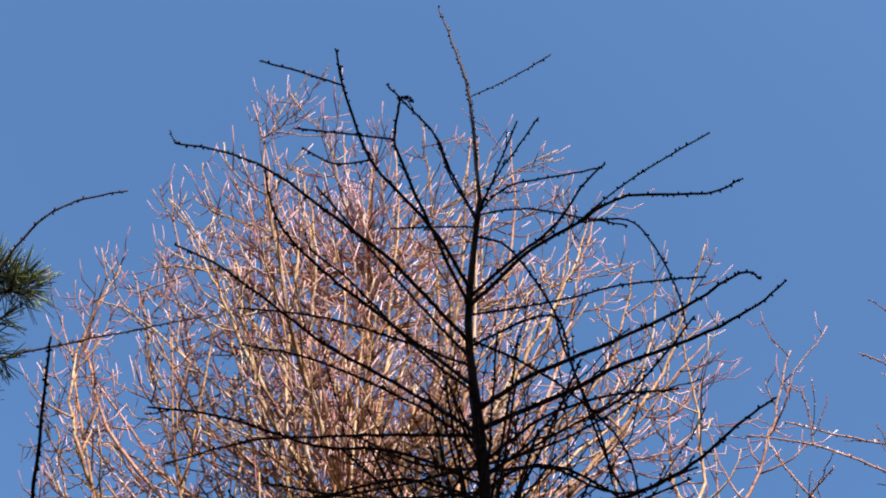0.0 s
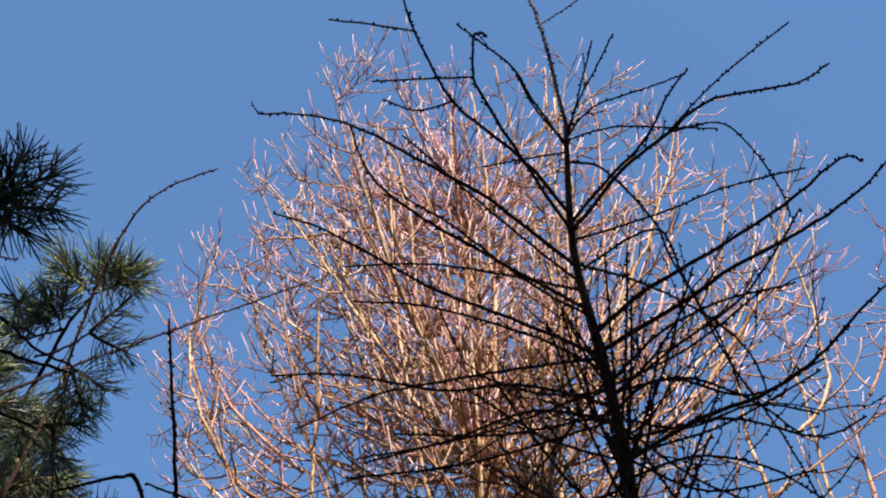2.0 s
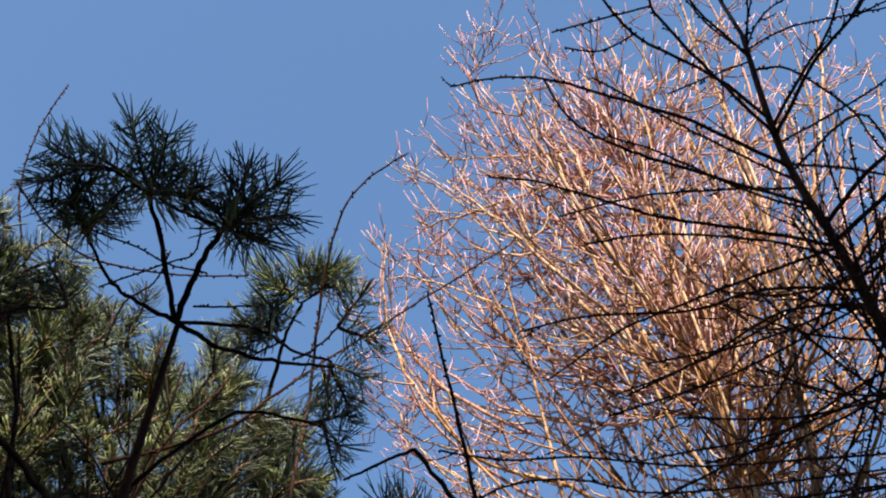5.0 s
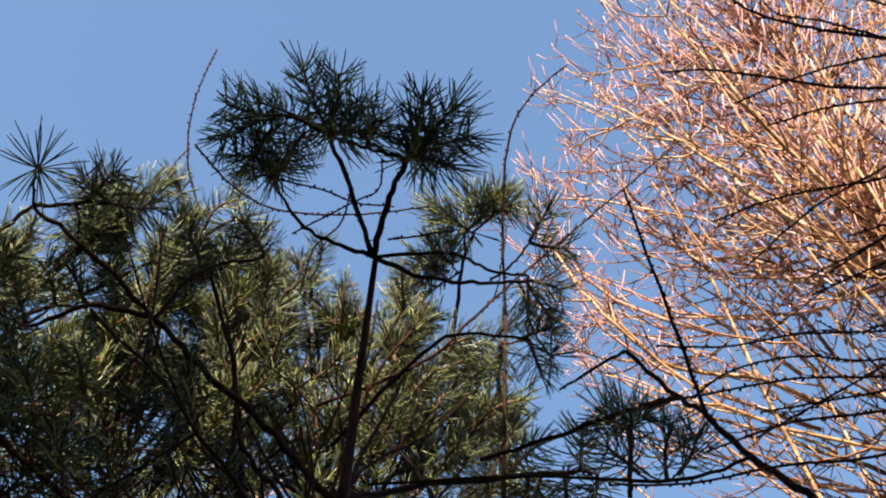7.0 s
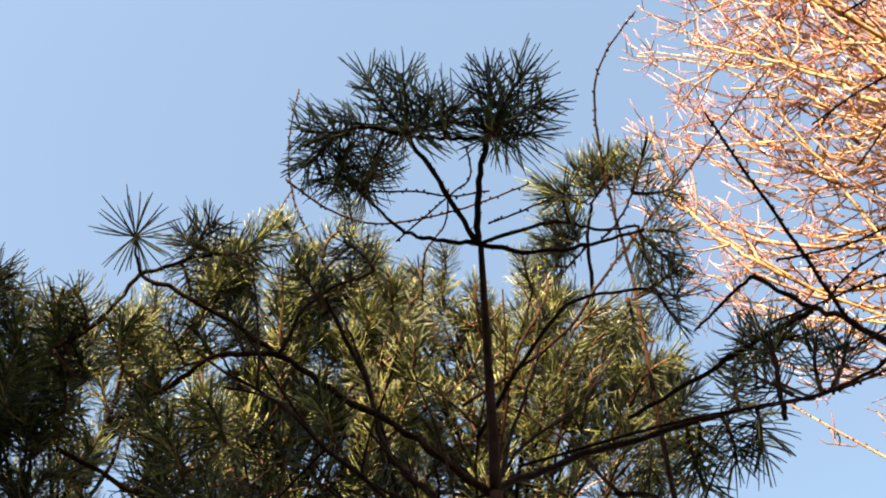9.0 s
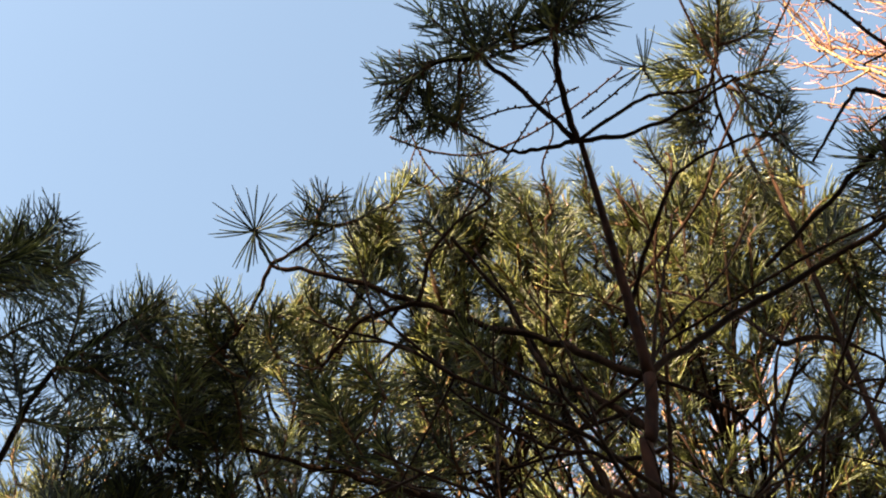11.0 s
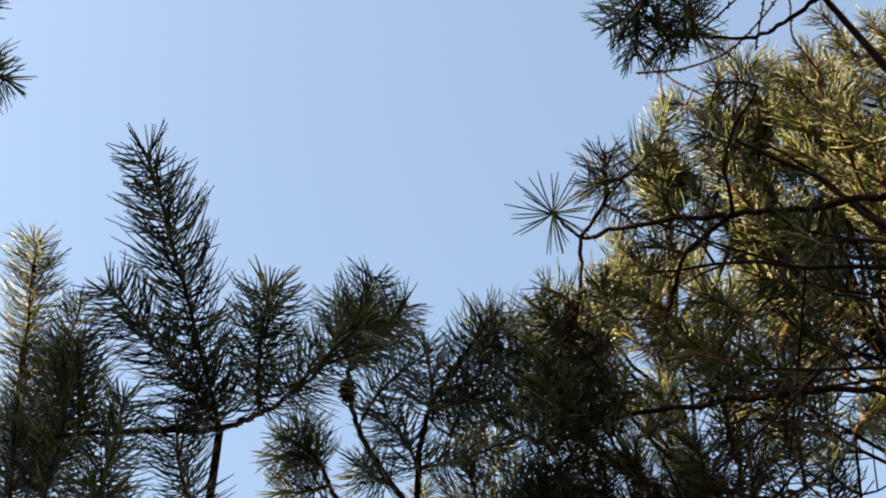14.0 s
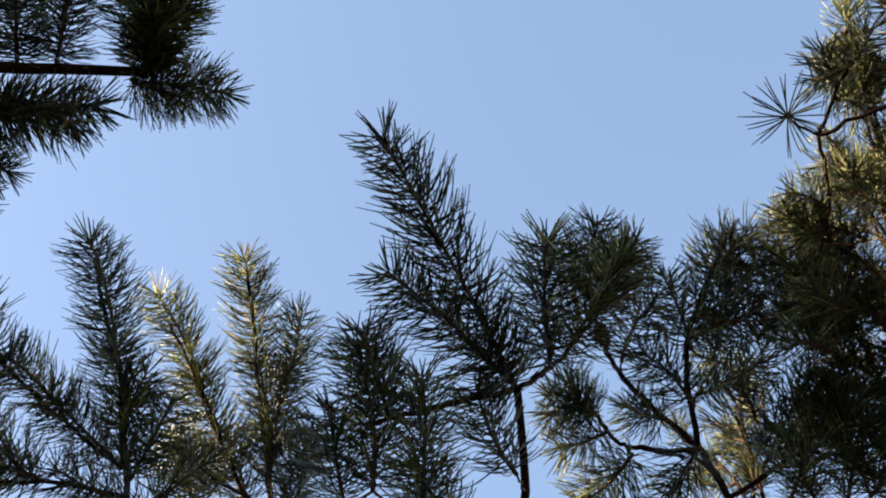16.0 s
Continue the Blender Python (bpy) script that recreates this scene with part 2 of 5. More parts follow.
def limb(tree, r, twigs, *pts, end=0.0016, spur=1.0, reach=1.0, mat=None, fine=3):
    """A bare larch limb with its knobbly spurs and side twigs, one part of a larch. Without spur it bears long upswept twigs."""
    rng, acc, tips, knots = larch_rng, Acc(), Acc(), Acc()
    line = smooth_line([Vector(p) - tree.location for p in pts], 5 if spur else 4)
    line = [p + any_way(rng) * r * (0.35 if spur else 0.9) for p in line]
    radii = taper(r, end, len(line) - 1)
    acc.tube(line, radii, 5)
    spurs(acc if spur else knots, line, radii, 0.0080 if spur else 0.020, rng, spur or 1.0)
    spin = rng.uniform(0, 6.28)
    for i in range(twigs):
        if spur:
            k = rng.randrange(len(line) // 4, len(line) - 1)
        else:
            k = int((0.12 + 0.86 * (i + rng.random()) / twigs) * (len(line) - 1))
        way = (line[k + 1] - line[k]).normalized()
        across = way.orthogonal().normalized()
        spin += 2.4 + rng.uniform(-0.5, 0.5)
        side = across * math.cos(spin) + way.cross(across) * math.sin(spin)
        a, up = line[k], Vector((0, 0, 1))
        if spur:
            length = reach * rng.uniform(0.05, 0.22)
            b = a + (way * rng.uniform(0.5, 1.0) + side * rng.uniform(0.3, 0.8) + up * 0.35).normalized() * length
            m = (a + b) / 2 + any_way(rng) * length * 0.08 - up * length * 0.1
            twig = bow(a, m, b, 5, length * 0.025, rng)
            acc.tube(twig, taper(radii[k] * 0.42 + 0.0003, 0.0010, 5), 4)
            spurs(acc, twig, [0.0012] * 6, 0.014, rng, spur * 0.8)
            continue
        length = reach * rng.uniform(0.14, 0.50) * (1.0 - 0.45 * k / len(line))
        m = a + (way * rng.uniform(0.7, 1.3) + side).normalized() * length * 0.5
        b = m + (way * 0.8 + side * 0.5 + up * rng.uniform(0.2, 0.8) + any_way(rng) * 0.15).normalized() * length * 0.5
        twig = bow(a, m, b, 6, length * 0.015, rng)
        acc.tube(twig, taper(min(radii[k] * 0.6, 0.0024) + 0.0004, 0.0014, 6), 4)
        spurs(knots, twig, [0.0013] * 7, 0.028, rng, 0.7)
        for j in range(fine):
            q = twig[rng.randrange(1, 6)]
            ahead = (b - a).normalized()
            off = any_way(rng)
            off = (off - ahead * off.dot(ahead)).normalized()
            g = rng.uniform(0.035, 0.13) * reach / 0.7
            p1 = q + (ahead * 0.7 + off * 0.8).normalized() * g * 0.5
            p2 = p1 + (ahead * 0.7 + off * 0.4 + up * 0.5).normalized() * g * 0.5
            tips.tube([q, p1, p2], [0.0017, 0.0015, 0.0010], 3)
    ob = part("limb", acc, mat or (LARCH_BARK_SHADED if spur else LARCH_TWIG), tree)
    if knots.f:
        tagged(part("spur", knots, LARCH_BUD, ob), kind="stuff")
    if tips.f:
        tagged(part("twig_spray", tips, LARCH_INNER_SHADED if mat == LARCH_INNER_SHADED else LARCH_TIP if pts[0][2] > 3.3 else LARCH_TWIG, ob), kind="stuff")
    return ob


def dead_limbs(tree, low, high, count, reach, seed, rise=0.25):
    """Thin bare limbs low on a pine's trunk, with a few crooked side twigs each."""
    rng = random.Random(seed)
    low, high = Vector(low) - tree.location, Vector(high) - tree.location
    for i in range(count):
        acc = Acc()
        a = low.lerp(high, (i + rng.random()) / count)
        turn = rng.uniform(0, 2 * math.pi)
        b = a + Vector((math.cos(turn), math.sin(turn), rise * rng.uniform(-0.4, 2.0))) * reach * rng.uniform(0.5, 1.1)
        m = (a + b) / 2 + any_way(rng) * reach * 0.1
        line = bow(a, m, b, 9, 0.006, rng)
        acc.tube(line, taper(0.0042, 0.0016, 9), 5)
        for k in range(5):
            j = rng.randrange(2, 9)
            g = ((b - a).normalized() * 0.7 + any_way(rng)).normalized() * rng.uniform(0.08, 0.26)
            acc.tube(bow(line[j], line[j] + g * 0.5 + any_way(rng) * 0.015, line[j] + g, 4), taper(0.0022, 0.0012, 4), 4)
        part("limb", acc, PINE_BARK, tree)


def branch(tree, r0, r1, *pts):
    """A bare limb of a pine."""
    rng, acc = shoot_rng, Acc()
    line = [Vector(p) - tree.location for p in smooth_line(pts, 6)]
    line = line[:1] + [p + any_way(rng) * (0.4 * r0 + 0.0006) for p in line[1:-1]] + line[-1:]
    radii = [r * rng.uniform(0.9, 1.12) for r in taper(r0, r1, len(line) - 1)]
    acc.tube(line, radii, 6)
    spurs(acc, line, radii, 0.022, rng, 0.7)
    JOINTS.setdefault(tree.name, []).extend(p + tree.location for p in line)
    return part("limb", acc, PINE_BARK, tree)


LENGTHS = {"star": 0.03, "spray": 0.09, "fan": 0.05, "sprig": 0.03, "small": 0.085, "tuft": 0.07, "airy": 0.10, "short": 0.13, "mid": 0.20, "thick": 0.20, "brush": 0.30, "long": 0.42}


def sprout(tree, a, b, kind="short"):
    """A shoot with needles from a to b, joined by a thin twig to the nearest wood of its tree."""
    a, b = Vector(a), Vector(b)
    root = min(JOINTS[tree.name], key=lambda p: (p - a).length + 0.4 * max(0.0, p.z - a.z))
    if 0.012 < (root - a).length:
        m = (root + a) / 2 - Vector((0, 0, 0.12 * (root - a).length))
        wood(tree, "twig", bow(root, m, a, 5, 0.003, shoot_rng), 0.0024, 0.0018, PINE_TWIG, 5)
    ob = shoot(tree, kind, a, b - a)
    stretch = min(1.3, max(0.75, (b - a).length / LENGTHS[kind]))
    ob.matrix_basis = ob.matrix_basis @ Matrix.Diagonal((1, 1, stretch, 1))
    return ob


def fill(tree, trunk_low, trunk_high, centre, radii, count, seed, kinds=("small", "small", "small", "spray")):
    """A crown: limbs from the trunk to places spread through an egg-shaped space, each ending in shoots."""
    rng = random.Random(seed)
    low, high, c = Vector(trunk_low), Vector(trunk_high), Vector(centre)
    made = 0
    while made < count:
        d = any_way(rng) * rng.uniform(0.35, 1.0) ** 0.6
        tip = c + Vector((d.x * radii[0], d.y * radii[1], d.z * radii[2]))
        t = min(1, max(0, (tip.z - 0.25 * rng.uniform(0.5, 1.5) - low.z) / (high.z - low.z)))
        a = low.lerp(high, t)
        m = (a + tip) / 2 + Vector((rng.uniform(-0.04, 0.04), rng.uniform(-0.04, 0.04), -0.05))
        line = bow(a, m, tip, 7, 0.004, rng)
        wood(tree, "limb", line, 0.0048, 0.0022, PINE_BARK, 5)
        way = (line[-1] - line[-2]).normalized()
        for k in range(4):
            g = (way * 1.1 + any_way(rng) * 1.0 + Vector((0, 0, 0.3))).normalized()
            kind = rng.choice(kinds)
            sprout(tree, line[-1 - k], line[-1 - k] + g * LENGTHS[kind] * rng.uniform(0.85, 1.1), kind)
        made += 1


# ---- unseen dark screen added behind, whose shade covers the lower crowns ----
def shade_screen():
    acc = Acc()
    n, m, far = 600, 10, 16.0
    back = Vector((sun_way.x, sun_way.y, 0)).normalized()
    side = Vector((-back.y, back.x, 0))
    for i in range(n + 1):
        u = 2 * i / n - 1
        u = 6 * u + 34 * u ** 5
        # steps in the top edge, fitted to choose which crowns the sun reaches
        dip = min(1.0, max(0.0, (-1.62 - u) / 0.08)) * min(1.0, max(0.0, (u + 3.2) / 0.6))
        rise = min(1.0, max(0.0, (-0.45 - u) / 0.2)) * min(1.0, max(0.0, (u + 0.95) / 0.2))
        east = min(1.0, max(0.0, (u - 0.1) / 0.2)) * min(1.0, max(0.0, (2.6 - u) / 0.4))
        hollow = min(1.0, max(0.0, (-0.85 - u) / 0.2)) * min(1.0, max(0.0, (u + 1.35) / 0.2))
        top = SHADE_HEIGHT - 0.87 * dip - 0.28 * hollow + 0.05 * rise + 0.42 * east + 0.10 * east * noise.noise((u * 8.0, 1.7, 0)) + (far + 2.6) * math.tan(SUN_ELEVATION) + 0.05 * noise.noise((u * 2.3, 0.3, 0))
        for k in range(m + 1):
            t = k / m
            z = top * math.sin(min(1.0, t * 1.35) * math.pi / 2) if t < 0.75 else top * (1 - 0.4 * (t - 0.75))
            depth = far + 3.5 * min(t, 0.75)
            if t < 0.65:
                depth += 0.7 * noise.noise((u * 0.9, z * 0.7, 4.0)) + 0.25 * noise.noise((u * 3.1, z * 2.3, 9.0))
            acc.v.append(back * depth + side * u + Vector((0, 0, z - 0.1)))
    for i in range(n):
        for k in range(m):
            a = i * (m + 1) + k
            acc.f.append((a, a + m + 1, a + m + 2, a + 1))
    tagged(new("backdrop", acc.mesh("backdrop", SCREEN_DARK)), "dark unseen screen like a wood's edge, added to shade the crowns", "wood", kind="structure")


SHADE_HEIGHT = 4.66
shade_screen()

# ---- front larch, bare and in the shade ----
front_larch = thing("larch_tree", (-0.152, 1.592, 0), "slender bare larch with dark knobbly limbs in the shade", "larch tree", "bare larches")
wood(front_larch, "trunk", smooth_line([(-0.152, 1.592, -0.050), (-0.142, 1.502, 1.800), (-0.132, 1.342, 3.362), (-0.128, 1.294, 3.460), (-0.136, 1.219, 3.615), (-0.152, 1.123, 3.806), (-0.129, 1.011, 4.042)], 4), 0.036, 0.0045, LARCH_BARK_SHADED)
limb(front_larch, 0.0040, 0, (-0.129, 1.011, 4.042), (-0.152, 0.928, 4.343), (-0.186, 0.871, 4.509), (-0.214, 0.825, 4.605), end=0.0013, mat=LARCH_BUD)
limb(front_larch, 0.0036, 1, (-0.147, 1.096, 3.862), (-0.198, 0.991, 3.894), (-0.283, 0.869, 3.917), (-0.310, 0.748, 3.944), (-0.314, 0.688, 3.957), reach=0.3)
limb(front_larch, 0.0018, 0, (-0.310, 0.748, 3.944), (-0.379, 0.721, 3.958), (-0.443, 0.698, 3.969), reach=0.3)
limb(front_larch, 0.0018, 0, (-0.283, 0.869, 3.917), (-0.346, 0.873, 3.928), (-0.397, 0.847, 3.949), reach=0.3)
limb(front_larch, 0.0032, 1, (-0.150, 1.110, 3.834), (-0.198, 0.975, 3.871), (-0.230, 0.872, 3.895), (-0.236, 0.834, 3.903), (-0.223, 0.784, 3.916), (-0.212, 0.770, 3.920), (-0.197, 0.777, 3.917), reach=0.3)
limb(front_larch, 0.0018, 0, (-0.236, 0.834, 3.903), (-0.317, 0.820, 3.919), (-0.402, 0.806, 3.932), reach=0.3)
limb(front_larch, 0.0036, 1, (-0.149, 1.142, 3.767), (-0.257, 1.021, 3.831), (-0.341, 0.945, 3.861), (-0.432, 0.865, 3.885), (-0.508, 0.819, 3.892), (-0.588, 0.791, 3.886), reach=0.3)
limb(front_larch, 0.0032, 1, (-0.142, 1.180, 3.693), (-0.308, 1.043, 3.757), (-0.373, 0.982, 3.780), (-0.412, 0.936, 3.796), (-0.433, 0.888, 3.815), (-0.438, 0.835, 3.840), reach=0.3)
limb(front_larch, 0.0034, 1, (-0.136, 1.218, 3.619), (-0.260, 1.143, 3.665), (-0.377, 1.070, 3.700), (-0.507, 0.959, 3.744), (-0.581, 0.912, 3.754), reach=0.3)
limb(front_larch, 0.0024, 1, (-0.134, 1.034, 3.994), (-0.173, 0.949, 4.039), (-0.191, 0.895, 4.065), (-0.239, 0.838, 4.089), (-0.266, 0.806, 4.101), reach=0.3)
limb(front_larch, 0.0018, 1, (-0.133, 1.030, 4.002), (-0.171, 0.971, 4.040), (-0.190, 0.910, 4.078), reach=0.3)
limb(front_larch, 0.0032, 1, (-0.148, 1.100, 3.854), (-0.061, 1.052, 3.892), (0.003, 1.015, 3.917), (0.051, 0.966, 3.944), (0.091, 0.937, 3.960), reach=0.3)
limb(front_larch, 0.0038, 1, (-0.150, 1.110, 3.834), (-0.052, 1.052, 3.890), (0.035, 1.021, 3.923), (0.122, 0.994, 3.950), (0.250, 1.008, 3.958), (0.312, 0.992, 3.969), reach=0.3)
limb(front_larch, 0.0016, 0, (0.035, 1.021, 3.923), (0.134, 0.974, 3.976), (0.268, 0.934, 4.039), reach=0.3, mat=LARCH_BUD)
limb(front_larch, 0.0016, 0, (0.035, 1.021, 3.923), (0.118, 1.025, 3.923), (0.159, 1.070, 3.900), (0.188, 1.138, 3.865), (0.194, 1.179, 3.843), reach=0.3)
limb(front_larch, 0.0044, 1, (-0.139, 1.198, 3.657), (-0.062, 1.167, 3.688), (0.055, 1.140, 3.716), (0.181, 1.103, 3.742), (0.280, 1.061, 3.763), (0.311, 1.072, 3.756), reach=0.3)
limb(front_larch, 0.0044, 1, (-0.137, 1.213, 3.628), (-0.003, 1.184, 3.664), (0.087, 1.157, 3.687), (0.219, 1.127, 3.707), (0.299, 1.095, 3.722), (0.347, 1.066, 3.735), reach=0.3)
limb(front_larch, 0.0040, 1, (-0.128, 1.297, 3.454), (-0.014, 1.273, 3.482), (0.102, 1.258, 3.495), (0.187, 1.223, 3.516), (0.256, 1.178, 3.540), (0.301, 1.156, 3.550), reach=0.3)
limb(front_larch, 0.0032, 1, (-0.131, 1.260, 3.531), (-0.078, 1.247, 3.561), (-0.012, 1.260, 3.571), (0.067, 1.314, 3.557), (0.127, 1.378, 3.531), reach=0.3)
limb(front_larch, 0.0020, 1, (-0.151, 1.117, 3.818), (0.004, 1.134, 3.876), (0.098, 1.136, 3.911), (0.239, 1.154, 3.946), reach=0.3)
limb(front_larch, 0.0028, 1, (-0.136, 1.219, 3.615), (-0.270, 1.220, 3.642), (-0.399, 1.224, 3.661), (-0.511, 1.226, 3.670), (-0.654, 1.250, 3.662), reach=0.3)
limb(front_larch, 0.0028, 1, (-0.132, 1.256, 3.539), (-0.263, 1.210, 3.579), (-0.383, 1.194, 3.588), (-0.519, 1.144, 3.611), (-0.638, 1.113, 3.613), reach=0.3)
limb(front_larch, 0.0028, 1, (-0.130, 1.269, 3.513), (-0.248, 1.242, 3.549), (-0.389, 1.260, 3.549), (-0.531, 1.265, 3.547), reach=0.3)
limb(front_larch, 0.0024, 1, (-0.146, 1.162, 3.728), (-0.268, 1.125, 3.777), (-0.398, 1.090, 3.815), (-0.530, 1.070, 3.834), reach=0.3)
limb(front_larch, 0.0018, 1, (-0.132, 1.024, 4.014), (-0.078, 0.999, 4.056), (0.020, 1.005, 4.093), (0.079, 1.007, 4.113), reach=0.3)
limb(front_larch, 0.0018, 1, (-0.132, 1.026, 4.010), (-0.052, 1.036, 4.036), (0.042, 1.069, 4.049), (0.118, 1.097, 4.057), reach=0.3)
limb(front_larch, 0.0016, 1, (-0.131, 1.020, 4.022), (-0.096, 0.985, 4.078), (-0.065, 0.961, 4.115), (-0.018, 0.922, 4.171), reach=0.3)
limb(front_larch, 0.0016, 1, (-0.132, 1.026, 4.010), (-0.096, 0.978, 4.086), (-0.056, 0.922, 4.163), reach=0.3)
limb(front_larch, 0.0024, 1, (-0.136, 1.047, 3.966), (-0.084, 1.072, 3.961), (-0.023, 1.166, 3.920), (-0.007, 1.235, 3.885), (0.036, 1.354, 3.818), (0.051, 1.433, 3.767), reach=0.3)
limb(front_larch, 0.0024, 1, (-0.150, 1.138, 3.777), (-0.058, 1.199, 3.776), (0.025, 1.274, 3.763), (0.080, 1.351, 3.740), (0.091, 1.421, 3.711), reach=0.3)
limb(front_larch, 0.0024, 1, (-0.146, 1.157, 3.738), (-0.209, 1.094, 3.785), (-0.276, 1.020, 3.833), (-0.375, 0.898, 3.900), reach=0.3)
limb(front_larch, 0.0024, 1, (-0.142, 1.185, 3.683), (-0.227, 1.122, 3.728), (-0.326, 1.022, 3.789), (-0.389, 0.968, 3.816), reach=0.3)
limb(front_larch, 0.0026, 1, (-0.134, 1.231, 3.592), (-0.226, 1.168, 3.634), (-0.377, 1.093, 3.670), (-0.487, 1.055, 3.676), reach=0.3)
limb(front_larch, 0.0028, 1, (-0.133, 1.239, 3.573), (-0.038, 1.194, 3.612), (0.066, 1.175, 3.629), (0.167, 1.175, 3.628), reach=0.3)
limb(front_larch, 0.0024, 1, (-0.132, 1.248, 3.555), (-0.007, 1.213, 3.606), (0.100, 1.178, 3.644), (0.204, 1.095, 3.705), reach=0.3)
limb(front_larch, 0.0016, 1, (-0.134, 1.038, 3.986), (-0.217, 1.036, 4.001), (-0.288, 1.037, 4.014), reach=0.3)
limb(front_larch, 0.0018, 1, (-0.133, 1.358, 3.203), (-0.462, 1.261, 3.224), (-0.606, 1.168, 3.227), (-0.720, 1.103, 3.213), (-0.792, 1.057, 3.202), reach=0.3)
limb(front_larch, 0.0024, 1, (-0.133, 1.364, 3.150), (-0.482, 1.249, 3.154), (-0.626, 1.153, 3.130), (-0.729, 1.098, 3.093), reach=0.3)
limb(front_larch, 0.0018, 1, (-0.133, 1.353, 3.256), (-0.430, 1.257, 3.297), (-0.580, 1.170, 3.313), (-0.678, 1.120, 3.311), (-0.752, 1.063, 3.315), reach=0.3)
limb(front_larch, 0.0024, 1, (-0.133, 1.364, 3.150), (-0.519, 1.288, 3.130), (-0.666, 1.198, 3.115), (-0.774, 1.130, 3.094), (-0.857, 1.057, 3.082), reach=0.3)
limb(front_larch, 0.0016, 1, (-0.133, 1.355, 3.229), (-0.477, 1.247, 3.254), (-0.592, 1.165, 3.264), (-0.676, 1.123, 3.255), (-0.741, 1.111, 3.230), reach=0.3)
limb(front_larch, 0.0028, 1, (-0.133, 1.247, 3.557), (-0.040, 1.259, 3.578), (0.065, 1.312, 3.570), (0.184, 1.298, 3.603), reach=0.3)
limb(front_larch, 0.0024, 1, (-0.131, 1.265, 3.521), (-0.037, 1.312, 3.524), (0.069, 1.317, 3.552), (0.158, 1.356, 3.548), reach=0.3)
limb(front_larch, 0.0022, 1, (-0.149, 1.144, 3.764), (-0.018, 1.128, 3.814), (0.008, 1.218, 3.785), (0.046, 1.356, 3.732), (0.098, 1.475, 3.680), (0.133, 1.584, 3.623), reach=0.3)
limb(front_larch, 0.0024, 1, (-0.128, 1.294, 3.460), (-0.024, 1.379, 3.451), (0.133, 1.407, 3.485), reach=0.3)
limb(front_larch, 0.0024, 1, (-0.129, 1.310, 3.427), (-0.031, 1.317, 3.458), (0.065, 1.360, 3.455), (0.141, 1.428, 3.428), reach=0.3)
limb(front_larch, 0.0024, 1, (-0.129, 1.282, 3.484), (0.023, 1.309, 3.521), (0.148, 1.371, 3.515), (0.221, 1.368, 3.535), reach=0.3)
limb(front_larch, 0.0011, 0, (-0.151, 0.929, 4.338), (-0.076, 0.917, 4.382), (0.007, 0.895, 4.433), reach=0.3, mat=LARCH_BUD)
rng = random.Random(21)
for i in range(126):
    z = rng.uniform(2.5, 3.7)
    a = Vector((-0.135, 1.34 + (3.36 - z) * 0.22, z))
    turn = rng.uniform(0, 2 * math.pi)
    length = rng.uniform(0.3, 0.7) * (0.45 if math.sin(turn) < -0.2 else 1)
    b = a + Vector((math.cos(turn), math.sin(turn), rng.uniform(0.0, 0.35))) * length
    limb(front_larch, 0.0023, 3, a, (a + b) / 2 - Vector((0, 0, 0.03)), b)

# ---- back larch, tall and sunlit ----
back_larch = thing("larch_tree", (-0.42, 2.0, 0), "tall bare larch with dense pinkish twigs glowing in low sun", "larch tree", "bare larches")
BACK_AXIS = smooth_line([(-0.42, 2.0, -0.05), (-0.46, 1.88, 2.5), (-0.50, 1.744, 4.345), (-0.54, 1.64, 4.98), (-0.58, 1.60, 5.4), (-0.60, 1.59, 5.7)], 6)
wood(back_larch, "trunk", BACK_AXIS, 0.036, 0.003, LARCH_STEM_LIT)
limb(back_larch, 0.0066, 9, (-0.776, 1.995, 4.108), (-0.890, 1.873, 4.219), (-1.045, 1.784, 4.281), (-1.121, 1.663, 4.378), (-1.185, 1.598, 4.577), (-1.277, 1.647, 4.980), (-1.328, 1.707, 5.442), end=0.0018, spur=0, reach=0.7, mat=LARCH_STEM_LIT)
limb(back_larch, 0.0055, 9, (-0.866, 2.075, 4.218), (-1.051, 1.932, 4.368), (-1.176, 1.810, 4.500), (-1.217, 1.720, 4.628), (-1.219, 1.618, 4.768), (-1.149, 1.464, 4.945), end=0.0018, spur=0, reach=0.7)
limb(back_larch, 0.0066, 9, (-0.499, 1.762, 4.336), (-0.583, 1.725, 4.640), (-0.671, 1.668, 4.941), (-0.722, 1.560, 5.263), (-0.797, 1.505, 5.545), end=0.0018, spur=0, reach=0.7, mat=LARCH_STEM_LIT)
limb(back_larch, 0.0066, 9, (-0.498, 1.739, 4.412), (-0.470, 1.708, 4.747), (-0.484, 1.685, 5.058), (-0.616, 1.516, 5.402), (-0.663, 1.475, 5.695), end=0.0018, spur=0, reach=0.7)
limb(back_larch, 0.0066, 9, (-0.500, 1.771, 4.329), (-0.383, 1.826, 4.620), (-0.279, 1.781, 4.953), (-0.273, 1.674, 5.289), (-0.278, 1.512, 5.629), end=0.0018, spur=0, reach=0.7, mat=LARCH_STEM_LIT)
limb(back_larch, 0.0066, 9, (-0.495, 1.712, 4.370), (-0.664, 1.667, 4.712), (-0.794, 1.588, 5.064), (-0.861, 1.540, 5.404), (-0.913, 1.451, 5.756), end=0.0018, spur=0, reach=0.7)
limb(back_larch, 0.0033, 9, (-0.905, 1.458, 5.701), (-0.851, 1.438, 5.749), (-0.794, 1.410, 5.799), end=0.0018, spur=0, reach=0.7, mat=LARCH_STEM_LIT)
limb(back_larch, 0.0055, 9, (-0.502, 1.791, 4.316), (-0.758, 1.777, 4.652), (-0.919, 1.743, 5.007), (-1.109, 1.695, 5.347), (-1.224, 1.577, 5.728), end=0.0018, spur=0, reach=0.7)
